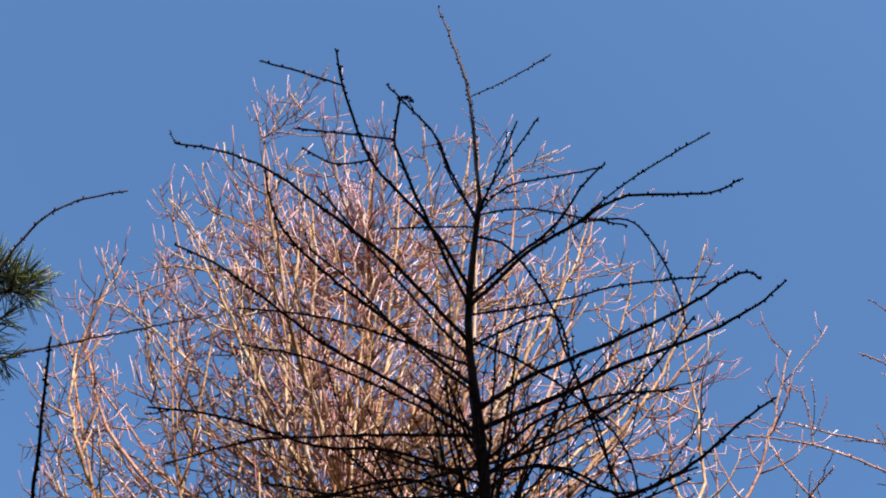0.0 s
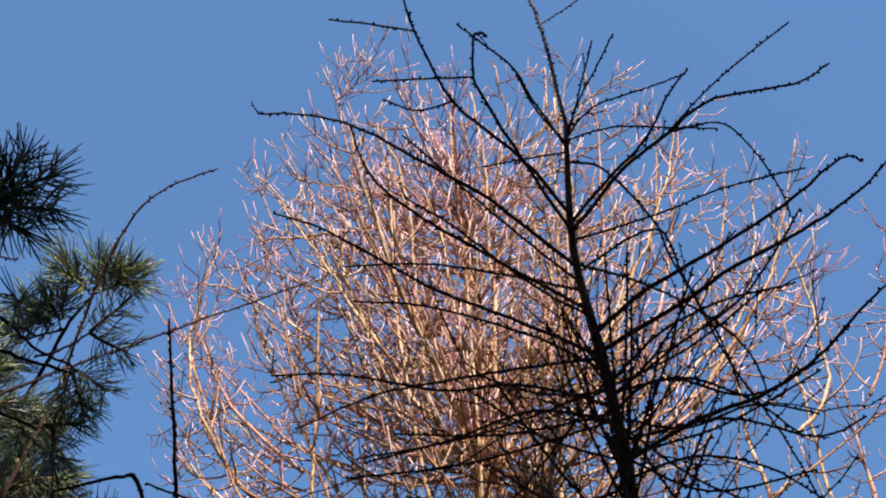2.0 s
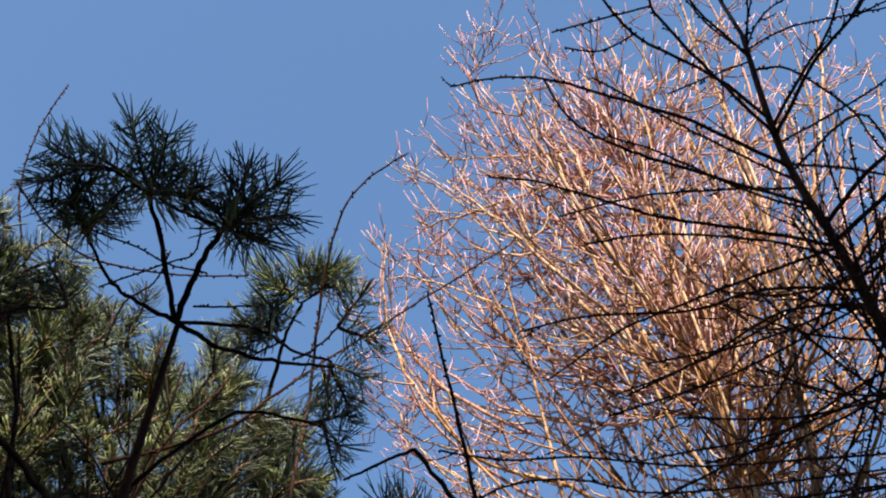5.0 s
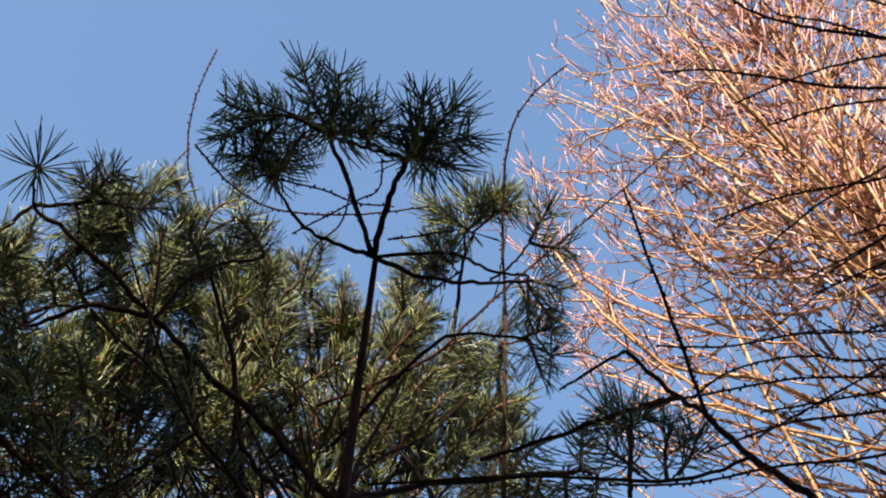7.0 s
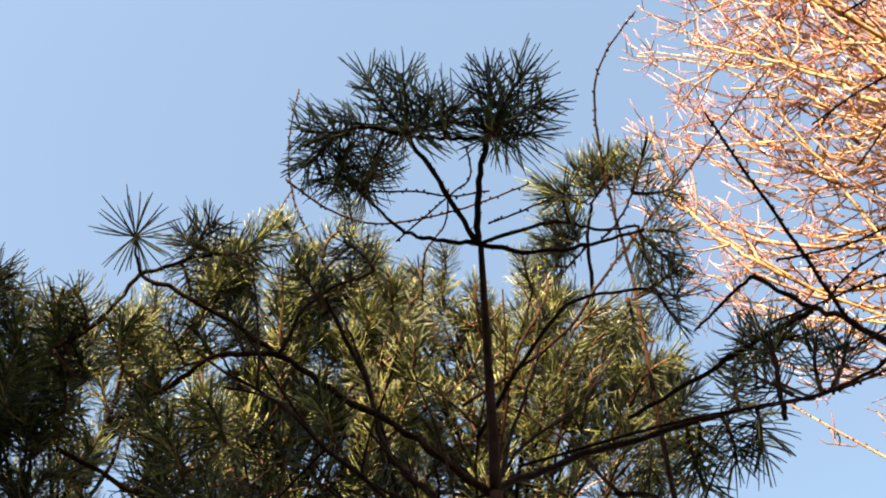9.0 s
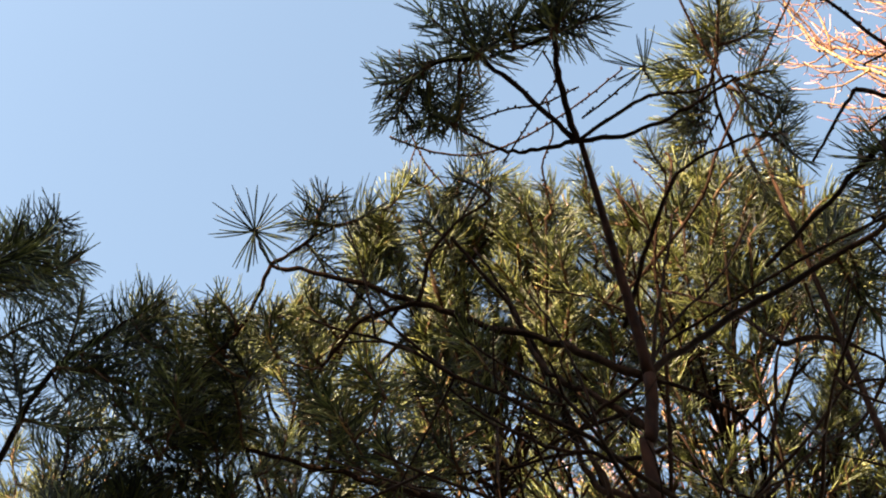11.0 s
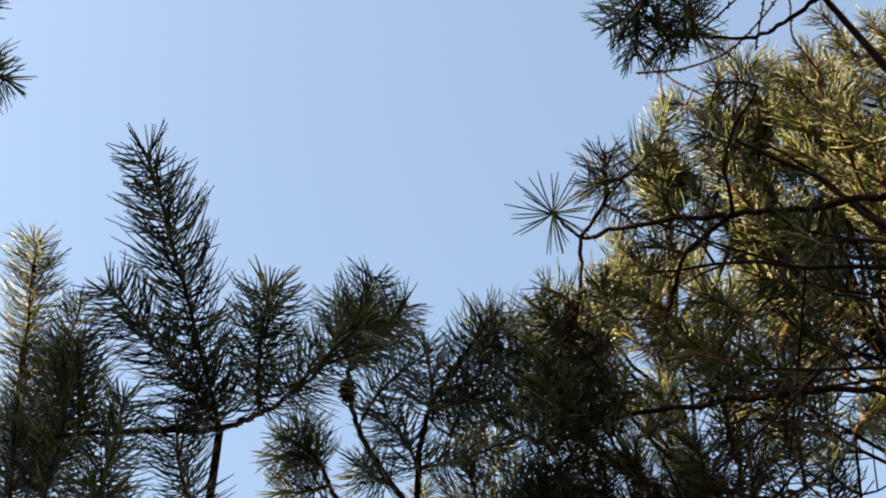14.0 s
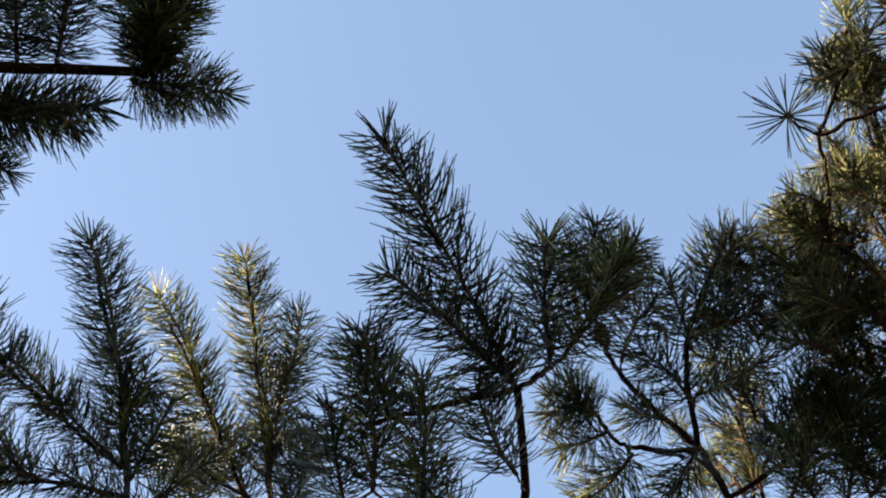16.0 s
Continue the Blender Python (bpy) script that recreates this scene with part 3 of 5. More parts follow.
limb(back_larch, 0.0066, 9, (-0.071, 1.852, 4.339), (0.061, 1.836, 4.566), (0.165, 1.824, 4.779), (0.237, 1.795, 4.995), (0.314, 1.712, 5.230), end=0.0018, spur=0, reach=0.7, mat=LARCH_STEM_LIT)
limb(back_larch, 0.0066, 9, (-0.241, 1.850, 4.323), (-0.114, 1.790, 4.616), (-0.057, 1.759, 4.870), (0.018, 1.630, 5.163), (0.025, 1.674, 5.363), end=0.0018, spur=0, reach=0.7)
limb(back_larch, 0.0055, 9, (0.136, 1.993, 4.367), (0.222, 2.003, 4.512), (0.241, 1.943, 4.703), (0.231, 1.868, 4.896), (0.229, 1.805, 5.075), end=0.0018, spur=0, reach=0.7, mat=LARCH_STEM_LIT)
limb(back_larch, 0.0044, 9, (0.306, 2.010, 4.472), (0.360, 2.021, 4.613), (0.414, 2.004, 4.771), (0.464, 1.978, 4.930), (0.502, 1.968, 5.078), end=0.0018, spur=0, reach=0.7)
limb(back_larch, 0.0055, 9, (-0.502, 1.801, 4.309), (-0.332, 1.882, 4.532), (-0.206, 1.861, 4.799), (-0.133, 1.797, 5.072), (-0.116, 1.770, 5.312), end=0.0018, spur=0, reach=0.7, mat=LARCH_STEM_LIT)
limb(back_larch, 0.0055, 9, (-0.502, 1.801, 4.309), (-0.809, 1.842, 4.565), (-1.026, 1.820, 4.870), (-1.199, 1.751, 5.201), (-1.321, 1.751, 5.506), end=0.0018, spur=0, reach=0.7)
limb(back_larch, 0.0055, 9, (-0.749, 1.968, 4.263), (-0.855, 1.869, 4.780), (-1.015, 1.686, 5.288), (-1.229, 1.621, 5.697), end=0.0018, spur=0, reach=0.7, mat=LARCH_STEM_LIT)
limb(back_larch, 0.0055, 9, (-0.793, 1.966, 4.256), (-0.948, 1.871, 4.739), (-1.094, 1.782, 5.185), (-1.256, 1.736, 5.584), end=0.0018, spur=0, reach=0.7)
limb(back_larch, 0.0055, 9, (-0.743, 1.944, 4.408), (-0.854, 1.847, 4.892), (-0.976, 1.698, 5.366), (-1.133, 1.630, 5.770), end=0.0018, spur=0, reach=0.7, mat=LARCH_STEM_LIT)
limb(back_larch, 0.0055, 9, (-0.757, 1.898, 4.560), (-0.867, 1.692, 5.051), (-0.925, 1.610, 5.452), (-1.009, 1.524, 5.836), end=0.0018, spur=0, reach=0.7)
limb(back_larch, 0.0055, 9, (-0.825, 1.948, 4.263), (-1.016, 1.904, 4.661), (-1.175, 1.849, 5.051), (-1.285, 1.805, 5.430), end=0.0018, spur=0, reach=0.7, mat=LARCH_STEM_LIT)
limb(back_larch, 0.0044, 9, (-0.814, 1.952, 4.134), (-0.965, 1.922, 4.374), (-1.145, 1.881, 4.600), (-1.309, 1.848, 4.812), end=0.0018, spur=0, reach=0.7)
limb(back_larch, 0.0044, 9, (-0.814, 1.964, 3.992), (-0.996, 1.928, 4.234), (-1.182, 1.906, 4.447), (-1.358, 1.861, 4.664), end=0.0018, spur=0, reach=0.7, mat=LARCH_STEM_LIT)
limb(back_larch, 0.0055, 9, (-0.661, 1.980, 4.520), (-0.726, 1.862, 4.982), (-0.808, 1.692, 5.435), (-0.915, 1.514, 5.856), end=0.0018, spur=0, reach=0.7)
limb(back_larch, 0.0033, 9, (-1.022, 1.971, 4.527), (-1.261, 1.983, 4.715), (-1.434, 1.988, 4.928), (-1.572, 1.978, 5.161), end=0.0018, spur=0, reach=0.7, mat=LARCH_STEM_LIT)
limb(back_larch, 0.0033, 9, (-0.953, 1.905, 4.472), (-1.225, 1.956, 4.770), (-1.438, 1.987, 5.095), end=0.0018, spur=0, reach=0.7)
limb(back_larch, 0.0044, 9, (-0.615, 1.788, 4.412), (-0.885, 1.762, 4.751), (-1.184, 1.688, 5.081), (-1.399, 1.757, 5.355), end=0.0018, spur=0, reach=0.7, mat=LARCH_STEM_LIT)
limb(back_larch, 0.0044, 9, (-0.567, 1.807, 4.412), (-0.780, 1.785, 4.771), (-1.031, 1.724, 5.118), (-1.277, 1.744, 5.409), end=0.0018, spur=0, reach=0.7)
limb(back_larch, 0.0044, 9, (-0.597, 1.793, 4.290), (-0.892, 1.820, 4.592), (-1.113, 1.822, 4.917), (-1.228, 1.836, 5.265), end=0.0018, spur=0, reach=0.7, mat=LARCH_STEM_LIT)
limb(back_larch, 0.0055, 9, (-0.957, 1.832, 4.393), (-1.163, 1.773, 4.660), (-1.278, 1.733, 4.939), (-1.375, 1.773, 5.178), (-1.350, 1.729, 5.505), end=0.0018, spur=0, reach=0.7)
limb(back_larch, 0.0055, 9, (-0.536, 1.740, 4.463), (-0.780, 1.705, 4.855), (-0.981, 1.657, 5.243), (-1.199, 1.580, 5.623), end=0.0018, spur=0, reach=0.7, mat=LARCH_STEM_LIT)
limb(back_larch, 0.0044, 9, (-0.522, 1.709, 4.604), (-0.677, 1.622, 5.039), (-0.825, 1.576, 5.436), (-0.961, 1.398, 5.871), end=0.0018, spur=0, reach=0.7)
limb(back_larch, 0.0055, 9, (-0.193, 1.856, 4.325), (-0.075, 1.902, 4.547), (0.060, 1.935, 4.770), (0.146, 1.900, 5.024), (0.178, 1.868, 5.269), end=0.0018, spur=0, reach=0.7, mat=LARCH_STEM_LIT)
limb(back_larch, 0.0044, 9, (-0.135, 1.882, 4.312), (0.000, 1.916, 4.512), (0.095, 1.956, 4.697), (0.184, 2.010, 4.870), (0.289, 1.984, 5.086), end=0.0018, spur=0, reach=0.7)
limb(back_larch, 0.0055, 9, (-0.189, 1.818, 4.352), (-0.066, 1.830, 4.624), (0.046, 1.842, 4.884), (0.100, 1.830, 5.149), (0.126, 1.839, 5.396), end=0.0018, spur=0, reach=0.7, mat=LARCH_STEM_LIT)
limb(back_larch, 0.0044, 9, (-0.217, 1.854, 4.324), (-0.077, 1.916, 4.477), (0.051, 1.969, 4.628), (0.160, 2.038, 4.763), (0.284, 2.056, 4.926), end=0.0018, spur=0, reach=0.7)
limb(back_larch, 0.0055, 9, (-0.263, 1.828, 4.335), (-0.167, 1.788, 4.672), (-0.084, 1.755, 4.985), (-0.051, 1.728, 5.280), (-0.025, 1.664, 5.585), end=0.0018, spur=0, reach=0.7, mat=LARCH_STEM_LIT)
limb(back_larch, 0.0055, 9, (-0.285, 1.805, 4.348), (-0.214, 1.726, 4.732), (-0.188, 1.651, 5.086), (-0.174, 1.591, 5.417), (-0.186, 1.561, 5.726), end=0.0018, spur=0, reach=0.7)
limb(back_larch, 0.0055, 9, (-0.357, 1.795, 4.343), (-0.350, 1.720, 4.747), (-0.377, 1.621, 5.134), (-0.410, 1.560, 5.487), (-0.453, 1.506, 5.826), end=0.0018, spur=0, reach=0.7, mat=LARCH_STEM_LIT)
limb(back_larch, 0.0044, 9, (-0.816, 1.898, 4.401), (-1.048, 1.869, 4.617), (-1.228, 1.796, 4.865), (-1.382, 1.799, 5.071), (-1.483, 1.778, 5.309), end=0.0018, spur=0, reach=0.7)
limb(back_larch, 0.0044, 9, (-0.779, 1.906, 4.407), (-1.024, 1.898, 4.608), (-1.222, 1.908, 4.801), (-1.407, 1.950, 4.974), (-1.550, 1.873, 5.229), end=0.0018, spur=0, reach=0.7, mat=LARCH_STEM_LIT)
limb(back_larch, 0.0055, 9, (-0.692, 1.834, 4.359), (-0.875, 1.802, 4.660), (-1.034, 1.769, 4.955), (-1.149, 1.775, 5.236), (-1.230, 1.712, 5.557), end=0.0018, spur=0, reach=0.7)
limb(back_larch, 0.0055, 9, (0.168, 2.215, 4.316), (0.175, 2.241, 4.488), (0.173, 2.156, 4.739), (0.177, 2.071, 4.976), (0.201, 2.010, 5.187), end=0.0018, spur=0, reach=0.7, mat=LARCH_STEM_LIT)
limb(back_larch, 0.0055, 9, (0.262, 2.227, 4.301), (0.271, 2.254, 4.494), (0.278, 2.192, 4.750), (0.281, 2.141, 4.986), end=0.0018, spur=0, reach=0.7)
limb(back_larch, 0.0055, 9, (0.074, 2.137, 4.252), (0.026, 2.123, 4.517), (0.034, 2.061, 4.805), (0.059, 2.023, 5.065), (0.043, 1.956, 5.333), end=0.0018, spur=0, reach=0.7, mat=LARCH_STEM_LIT)
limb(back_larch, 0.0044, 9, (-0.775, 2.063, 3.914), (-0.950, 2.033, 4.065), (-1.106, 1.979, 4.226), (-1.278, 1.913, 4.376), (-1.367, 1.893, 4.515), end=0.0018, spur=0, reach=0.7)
limb(back_larch, 0.0055, 9, (-0.752, 2.037, 3.943), (-0.917, 2.013, 4.157), (-1.133, 1.939, 4.376), (-1.275, 1.893, 4.580), (-1.353, 1.832, 4.806), end=0.0018, spur=0, reach=0.7, mat=LARCH_STEM_LIT)
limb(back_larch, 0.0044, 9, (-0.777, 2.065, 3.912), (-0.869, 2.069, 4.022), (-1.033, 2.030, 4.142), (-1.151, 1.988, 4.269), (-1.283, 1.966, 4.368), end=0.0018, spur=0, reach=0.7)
limb(back_larch, 0.0072, 9, (-0.284, 1.739, 4.173), (-0.273, 1.675, 4.411), (-0.257, 1.633, 4.578), (-0.252, 1.552, 4.871), (-0.250, 1.457, 5.277), end=0.0022, spur=0, reach=0.6, mat=LARCH_STEM_LIT)
limb(back_larch, 0.0059, 9, (-0.452, 1.713, 4.159), (-0.446, 1.637, 4.379), (-0.438, 1.583, 4.576), (-0.439, 1.527, 4.743), (-0.436, 1.456, 5.000), (-0.458, 1.385, 5.278), end=0.0022, spur=0, reach=0.6, mat=LARCH_STEM_LIT)
limb(back_larch, 0.0059, 9, (-0.558, 1.681, 4.129), (-0.589, 1.609, 4.314), (-0.602, 1.551, 4.499), (-0.606, 1.465, 4.716), (-0.624, 1.407, 4.907), (-0.686, 1.348, 5.138), end=0.0022, spur=0, reach=0.6, mat=LARCH_STEM_LIT)
limb(back_larch, 0.0051, 9, (-0.631, 1.570, 4.303), (-0.714, 1.491, 4.442), (-0.784, 1.443, 4.586), (-0.846, 1.416, 4.729), (-0.932, 1.379, 4.889), end=0.0022, spur=0, reach=0.6, mat=LARCH_STEM_LIT)
limb(back_larch, 0.0051, 9, (-0.190, 1.633, 4.376), (-0.136, 1.608, 4.513), (-0.072, 1.590, 4.676), (-0.021, 1.571, 4.857), (0.027, 1.550, 5.090), end=0.0022, spur=0, reach=0.6, mat=LARCH_STEM_LIT)
rng = random.Random(31)
for i in range(126):
    t = rng.random()
    z = 3.0 + 2.2 * t
    k = min(range(len(BACK_AXIS)), key=lambda j: abs(BACK_AXIS[j].z - z))
    a = BACK_AXIS[k]
    turn = rng.uniform(0, 2 * math.pi)
    out = Vector((math.cos(turn), math.sin(turn), 0))
    reach = rng.uniform(0.3, 0.9) * (1.0 - 0.55 * max(0, t - 0.45)) * (1.0 - 0.6 * max(0.0, out.dot(Vector((0.2, -0.98, 0)))))
    rise = min(reach * rng.uniform(0.7, 1.7), max(0.12, 5.42 - z + rng.uniform(-0.35, 0.1)))
    b = a + out * reach + Vector((rng.uniform(-0.1, 0.1), rng.uniform(-0.1, 0.1), rise))
    m = a + out * reach * rng.uniform(0.5, 0.68) + Vector((rng.uniform(-0.05, 0.05), rng.uniform(-0.05, 0.05), rise * rng.uniform(0.2, 0.42)))
    # limbs starting below 4 m take the brown with shade painted in
    limb(back_larch, rng.uniform(0.0034, 0.0060), 9, a, m, b, end=0.0018, spur=0, reach=0.7, mat=LARCH_INNER_SHADED if z < 4.0 else LARCH_STEM_LIT if i % 2 == 0 else None)
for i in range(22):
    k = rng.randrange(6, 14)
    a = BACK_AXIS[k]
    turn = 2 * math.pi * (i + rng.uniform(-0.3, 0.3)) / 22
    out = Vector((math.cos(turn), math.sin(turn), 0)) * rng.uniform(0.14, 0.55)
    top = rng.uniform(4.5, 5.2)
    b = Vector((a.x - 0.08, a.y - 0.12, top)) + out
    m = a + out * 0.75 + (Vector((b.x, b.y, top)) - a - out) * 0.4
    limb(back_larch, rng.uniform(0.006, 0.0095), 12, a, m, b, end=0.002, spur=0, reach=0.7, mat=LARCH_STEM_LIT)

# ---- side larch ----
side_larch = thing("larch_tree", (0.85, 1.95, 0), "bare larch with thin reddish side branches", "larch tree", "bare larches")
wood(side_larch, "trunk", smooth_line([(0.85, 1.95, -0.05), (0.82, 1.9, 2.5), (0.77, 1.83, 4.23), (0.76, 1.80, 4.9)], 4), 0.022, 0.004, LARCH_BARK_SHADED)
limb(side_larch, 0.0030, 3, (0.739, 1.823, 4.290), (0.683, 1.811, 4.342), (0.610, 1.814, 4.385), (0.515, 1.811, 4.433), (0.416, 1.801, 4.483), reach=0.6, mat=LARCH_TWIG)
limb(side_larch, 0.0035, 3, (0.729, 1.828, 4.162), (0.656, 1.820, 4.217), (0.588, 1.804, 4.274), (0.456, 1.774, 4.346), (0.323, 1.767, 4.394), reach=0.6, mat=LARCH_TWIG)
limb(side_larch, 0.0018, 3, (0.458, 1.788, 4.366), (0.459, 1.754, 4.419), (0.452, 1.716, 4.473), reach=0.6, mat=LARCH_TWIG)
limb(side_larch, 0.0028, 3, (0.705, 1.795, 4.065), (0.468, 1.797, 4.154), (0.393, 1.762, 4.230), (0.364, 1.733, 4.293), reach=0.6, mat=LARCH_TWIG)
limb(side_larch, 0.0025, 3, (0.754, 1.718, 4.357), (0.663, 1.687, 4.457), (0.585, 1.676, 4.537), reach=0.6, mat=LARCH_TWIG)
limb(side_larch, 0.0030, 3, (0.376, 1.804, 4.119), (0.426, 1.751, 4.151), (0.469, 1.713, 4.172), reach=0.6, mat=LARCH_TWIG)
limb(side_larch, 0.0030, 3, (0.786, 1.690, 4.487), (0.701, 1.664, 4.581), (0.660, 1.639, 4.661), reach=0.6, mat=LARCH_TWIG)

# ---- thin larch among the pines ----
thin_larch = thing("larch_tree", (-1.2, 1.25, 0), "thin bare larch with arching whip-like twigs among pines", "larch tree", "bare larches")
wood(thin_larch, "trunk", smooth_line([(-1.2, 1.25, -0.05), (-1.18, 1.235, 2.0), (-1.13, 1.195, 3.2), (-1.064, 1.139, 3.762)], 4), 0.013, 0.0030, LARCH_BARK_SHADED)
limb(thin_larch, 0.0030, 0, (-1.064, 1.139, 3.762), (-1.022, 1.078, 3.853), (-0.966, 1.009, 3.946), (-0.907, 0.960, 4.026), (-0.852, 0.951, 4.084), (-0.774, 0.962, 4.138))
limb(thin_larch, 0.0025, 0, (-1.583, 0.868, 4.100), (-1.562, 0.761, 4.219), (-1.563, 0.723, 4.299), (-1.540, 0.683, 4.391), (-1.510, 0.658, 4.478), (-1.453, 0.636, 4.575))
limb(thin_larch, 0.0035, 1, (-1.350, 0.980, 3.565), (-1.193, 1.070, 3.660), (-1.101, 1.096, 3.746), (-1.032, 1.165, 3.914), (-0.895, 1.234, 4.095), (-0.740, 1.299, 4.269))
limb(thin_larch, 0.0022, 0, (-1.313, 0.575, 3.866), (-1.309, 0.655, 3.844), (-1.283, 0.731, 3.831), (-1.224, 0.800, 3.832), (-1.147, 0.863, 3.839), (-1.063, 0.917, 3.849))
limb(thin_larch, 0.0018, 0, (-1.319, 0.874, 3.756), (-1.259, 0.837, 3.801), (-1.204, 0.839, 3.825), (-1.156, 0.812, 3.856))
limb(thin_larch, 0.0015, 0, (-1.563, 0.699, 4.168), (-1.552, 0.688, 4.234), (-1.534, 0.698, 4.298))
limb(thin_larch, 0.0016, 0, (-1.204, 0.736, 3.661), (-1.098, 0.770, 3.702), (-1.059, 0.781, 3.716), (-1.027, 0.748, 3.737))
limb(thin_larch, 0.0018, 0, (-1.180, 0.642, 3.693), (-1.127, 0.722, 3.701), (-1.101, 0.771, 3.700), (-1.058, 0.819, 3.707))
limb(thin_larch, 0.0018, 0, (-1.060, 0.812, 3.595), (-1.026, 0.838, 3.603), (-0.970, 0.874, 3.615))
limb(thin_larch, 0.0040, 1, (-1.472, 1.075, 3.252), (-1.358, 1.051, 3.441), (-1.255, 1.016, 3.608), (-1.175, 1.034, 3.729), (-1.176, 1.039, 3.814))

pale_larch = thing("larch_tree", (-2.12, 1.62, 0), "slim pale larch stem in sun behind the pines", "larch tree", "bare larches")
wood(pale_larch, "trunk", smooth_line([(-2.12, 1.62, -0.05), (-2.10, 1.60, 2.5), (-1.982, 1.510, 3.998), (-2.014, 1.483, 4.122), (-2.020, 1.453, 4.263)], 4), 0.026, 0.006, LARCH_STEM_LIT)
PALE_TOP = Vector((-2.020, 1.453, 4.263))
rng = random.Random(71)
for i in range(20):
    a = PALE_TOP - Vector((0, 0, 0.05 + 0.045 * i))
    turn = 2.4 * i
    b = a + Vector((math.cos(turn), math.sin(turn), 0.8)) * rng.uniform(0.2, 0.45)
    limb(pale_larch, 0.003, 6, a, (a + b) / 2 - Vector((0, 0, 0.04)), b, end=0.0016, spur=0, reach=0.6)

# ---- sunlit pines behind ----
sun_pine = thing("pine_tree", (-1.8, 1.5, 0), "bushy young pine with sunlit yellow-green needle tufts", "pine tree", "young pines")
wood(sun_pine, "trunk", smooth_line([(-1.8, 1.5, -0.05), (-1.78, 1.46, 2.4), (-1.72, 1.38, 3.6), (-1.62, 1.3, 4.3)], 4), 0.020, 0.004, PINE_BARK)
fill(sun_pine, (-1.78, 1.46, 3.0), (-1.65, 1.32, 4.2), (-1.6, 1.28, 3.78), (0.38, 0.54, 0.46), 41, 3)
fill(sun_pine, (-1.78, 1.46, 2.4), (-1.74, 1.41, 3.3), (-1.475, 1.518, 3.671), (0.24, 0.24, 0.22), 9, 8)
fill(sun_pine, (-1.76, 1.44, 3.2), (-1.65, 1.32, 4.2), (-1.596, 0.975, 4.211), (0.15, 0.15, 0.16), 9, 53, ("small", "small", "fan"))
fill(sun_pine, (-1.76, 1.44, 3.2), (-1.65, 1.32, 4.2), (-1.36, 1.30, 4.07), (0.13, 0.13, 0.13), 8, 54, ("small", "fan"))
dead_limbs(sun_pine, (-1.78, 1.46, 2.3), (-1.72, 1.38, 3.6), 26, 0.6, 61)
for p in ((-1.43, 1.09, 4.2), (-1.37, 1.53, 4.22), (-1.49, 1.21, 4.24), (-1.42, 1.58, 4.19), (-1.54, 0.92, 4.22), (-1.48, 1.32, 4.06)):
    tip = Vector(p) - Vector((0, 0, 0.06))
    a = Vector((-1.70, 1.36, min(4.0, tip.z - 0.25)))
    branch(sun_pine, 0.005, 0.003, a, (a + tip) / 2 - Vector((0, 0, 0.05)), tip)
    for k in range(7):
        g = ((tip - a).normalized() * 0.5 + any_way(shoot_rng) * 0.8 + Vector((0, -0.1, 0.5))).normalized()
        q = tip.lerp(a, shoot_rng.uniform(0, 0.3)) + any_way(shoot_rng) * 0.015
        sprout(sun_pine, q, q + g * 0.05, shoot_rng.choice(("fan", "fan", "small")))

branch(sun_pine, 0.0050, 0.0030, (-1.555, 1.495, 4.020), (-1.349, 1.345, 4.175), (-1.270, 1.274, 4.280), (-1.209, 1.242, 4.342))
branch(sun_pine, 0.0030, 0.0020, (-1.270, 1.274, 4.280), (-1.347, 1.273, 4.274))
branch(sun_pine, 0.0026, 0.0018, (-1.209, 1.242, 4.342), (-1.132, 1.225, 4.330))
sprout(sun_pine, (-1.213, 1.234, 4.345), (-1.247, 1.151, 4.324), "fan")
sprout(sun_pine, (-1.225, 1.210, 4.351), (-1.258, 1.157, 4.387), "fan")
sprout(sun_pine, (-1.188, 1.239, 4.351), (-1.133, 1.182, 4.338), "fan")
sprout(sun_pine, (-1.174, 1.245, 4.353), (-1.120, 1.227, 4.379), "fan")
sprout(sun_pine, (-1.196, 1.239, 4.348), (-1.190, 1.193, 4.394), "fan")
sprout(sun_pine, (-1.143, 1.241, 4.365), (-1.093, 1.229, 4.318), "fan")
sprout(sun_pine, (-1.157, 1.242, 4.360), (-1.105, 1.178, 4.315), "fan")
sprout(sun_pine, (-1.283, 1.264, 4.304), (-1.281, 1.199, 4.289), "fan")
sprout(sun_pine, (-1.295, 1.268, 4.297), (-1.335, 1.217, 4.306), "fan")
sprout(sun_pine, (-1.336, 1.272, 4.278), (-1.359, 1.210, 4.252), "fan")
sprout(sun_pine, (-1.349, 1.275, 4.272), (-1.409, 1.252, 4.282), "fan")
sprout(sun_pine, (-1.276, 1.263, 4.307), (-1.251, 1.220, 4.314), "fan")
sprout(sun_pine, (-1.312, 1.268, 4.291), (-1.288, 1.173, 4.251), "fan")
sprout(sun_pine, (-1.345, 1.531, 3.977), (-1.339, 1.496, 4.029), "fan")
sprout(sun_pine, (-1.353, 1.542, 3.993), (-1.319, 1.530, 4.042), "fan")
sprout(sun_pine, (-1.312, 1.433, 4.056), (-1.313, 1.389, 4.106), "fan")
sprout(sun_pine, (-1.350, 1.406, 4.054), (-1.367, 1.363, 4.096), "fan")
sprout(sun_pine, (-1.446, 1.383, 4.019), (-1.478, 1.341, 4.052), "fan")

fill(sun_pine, (-1.76, 1.44, 3.0), (-1.66, 1.33, 4.1), (-1.42, 1.28, 3.93), (0.24, 0.30, 0.22), 9, 41)

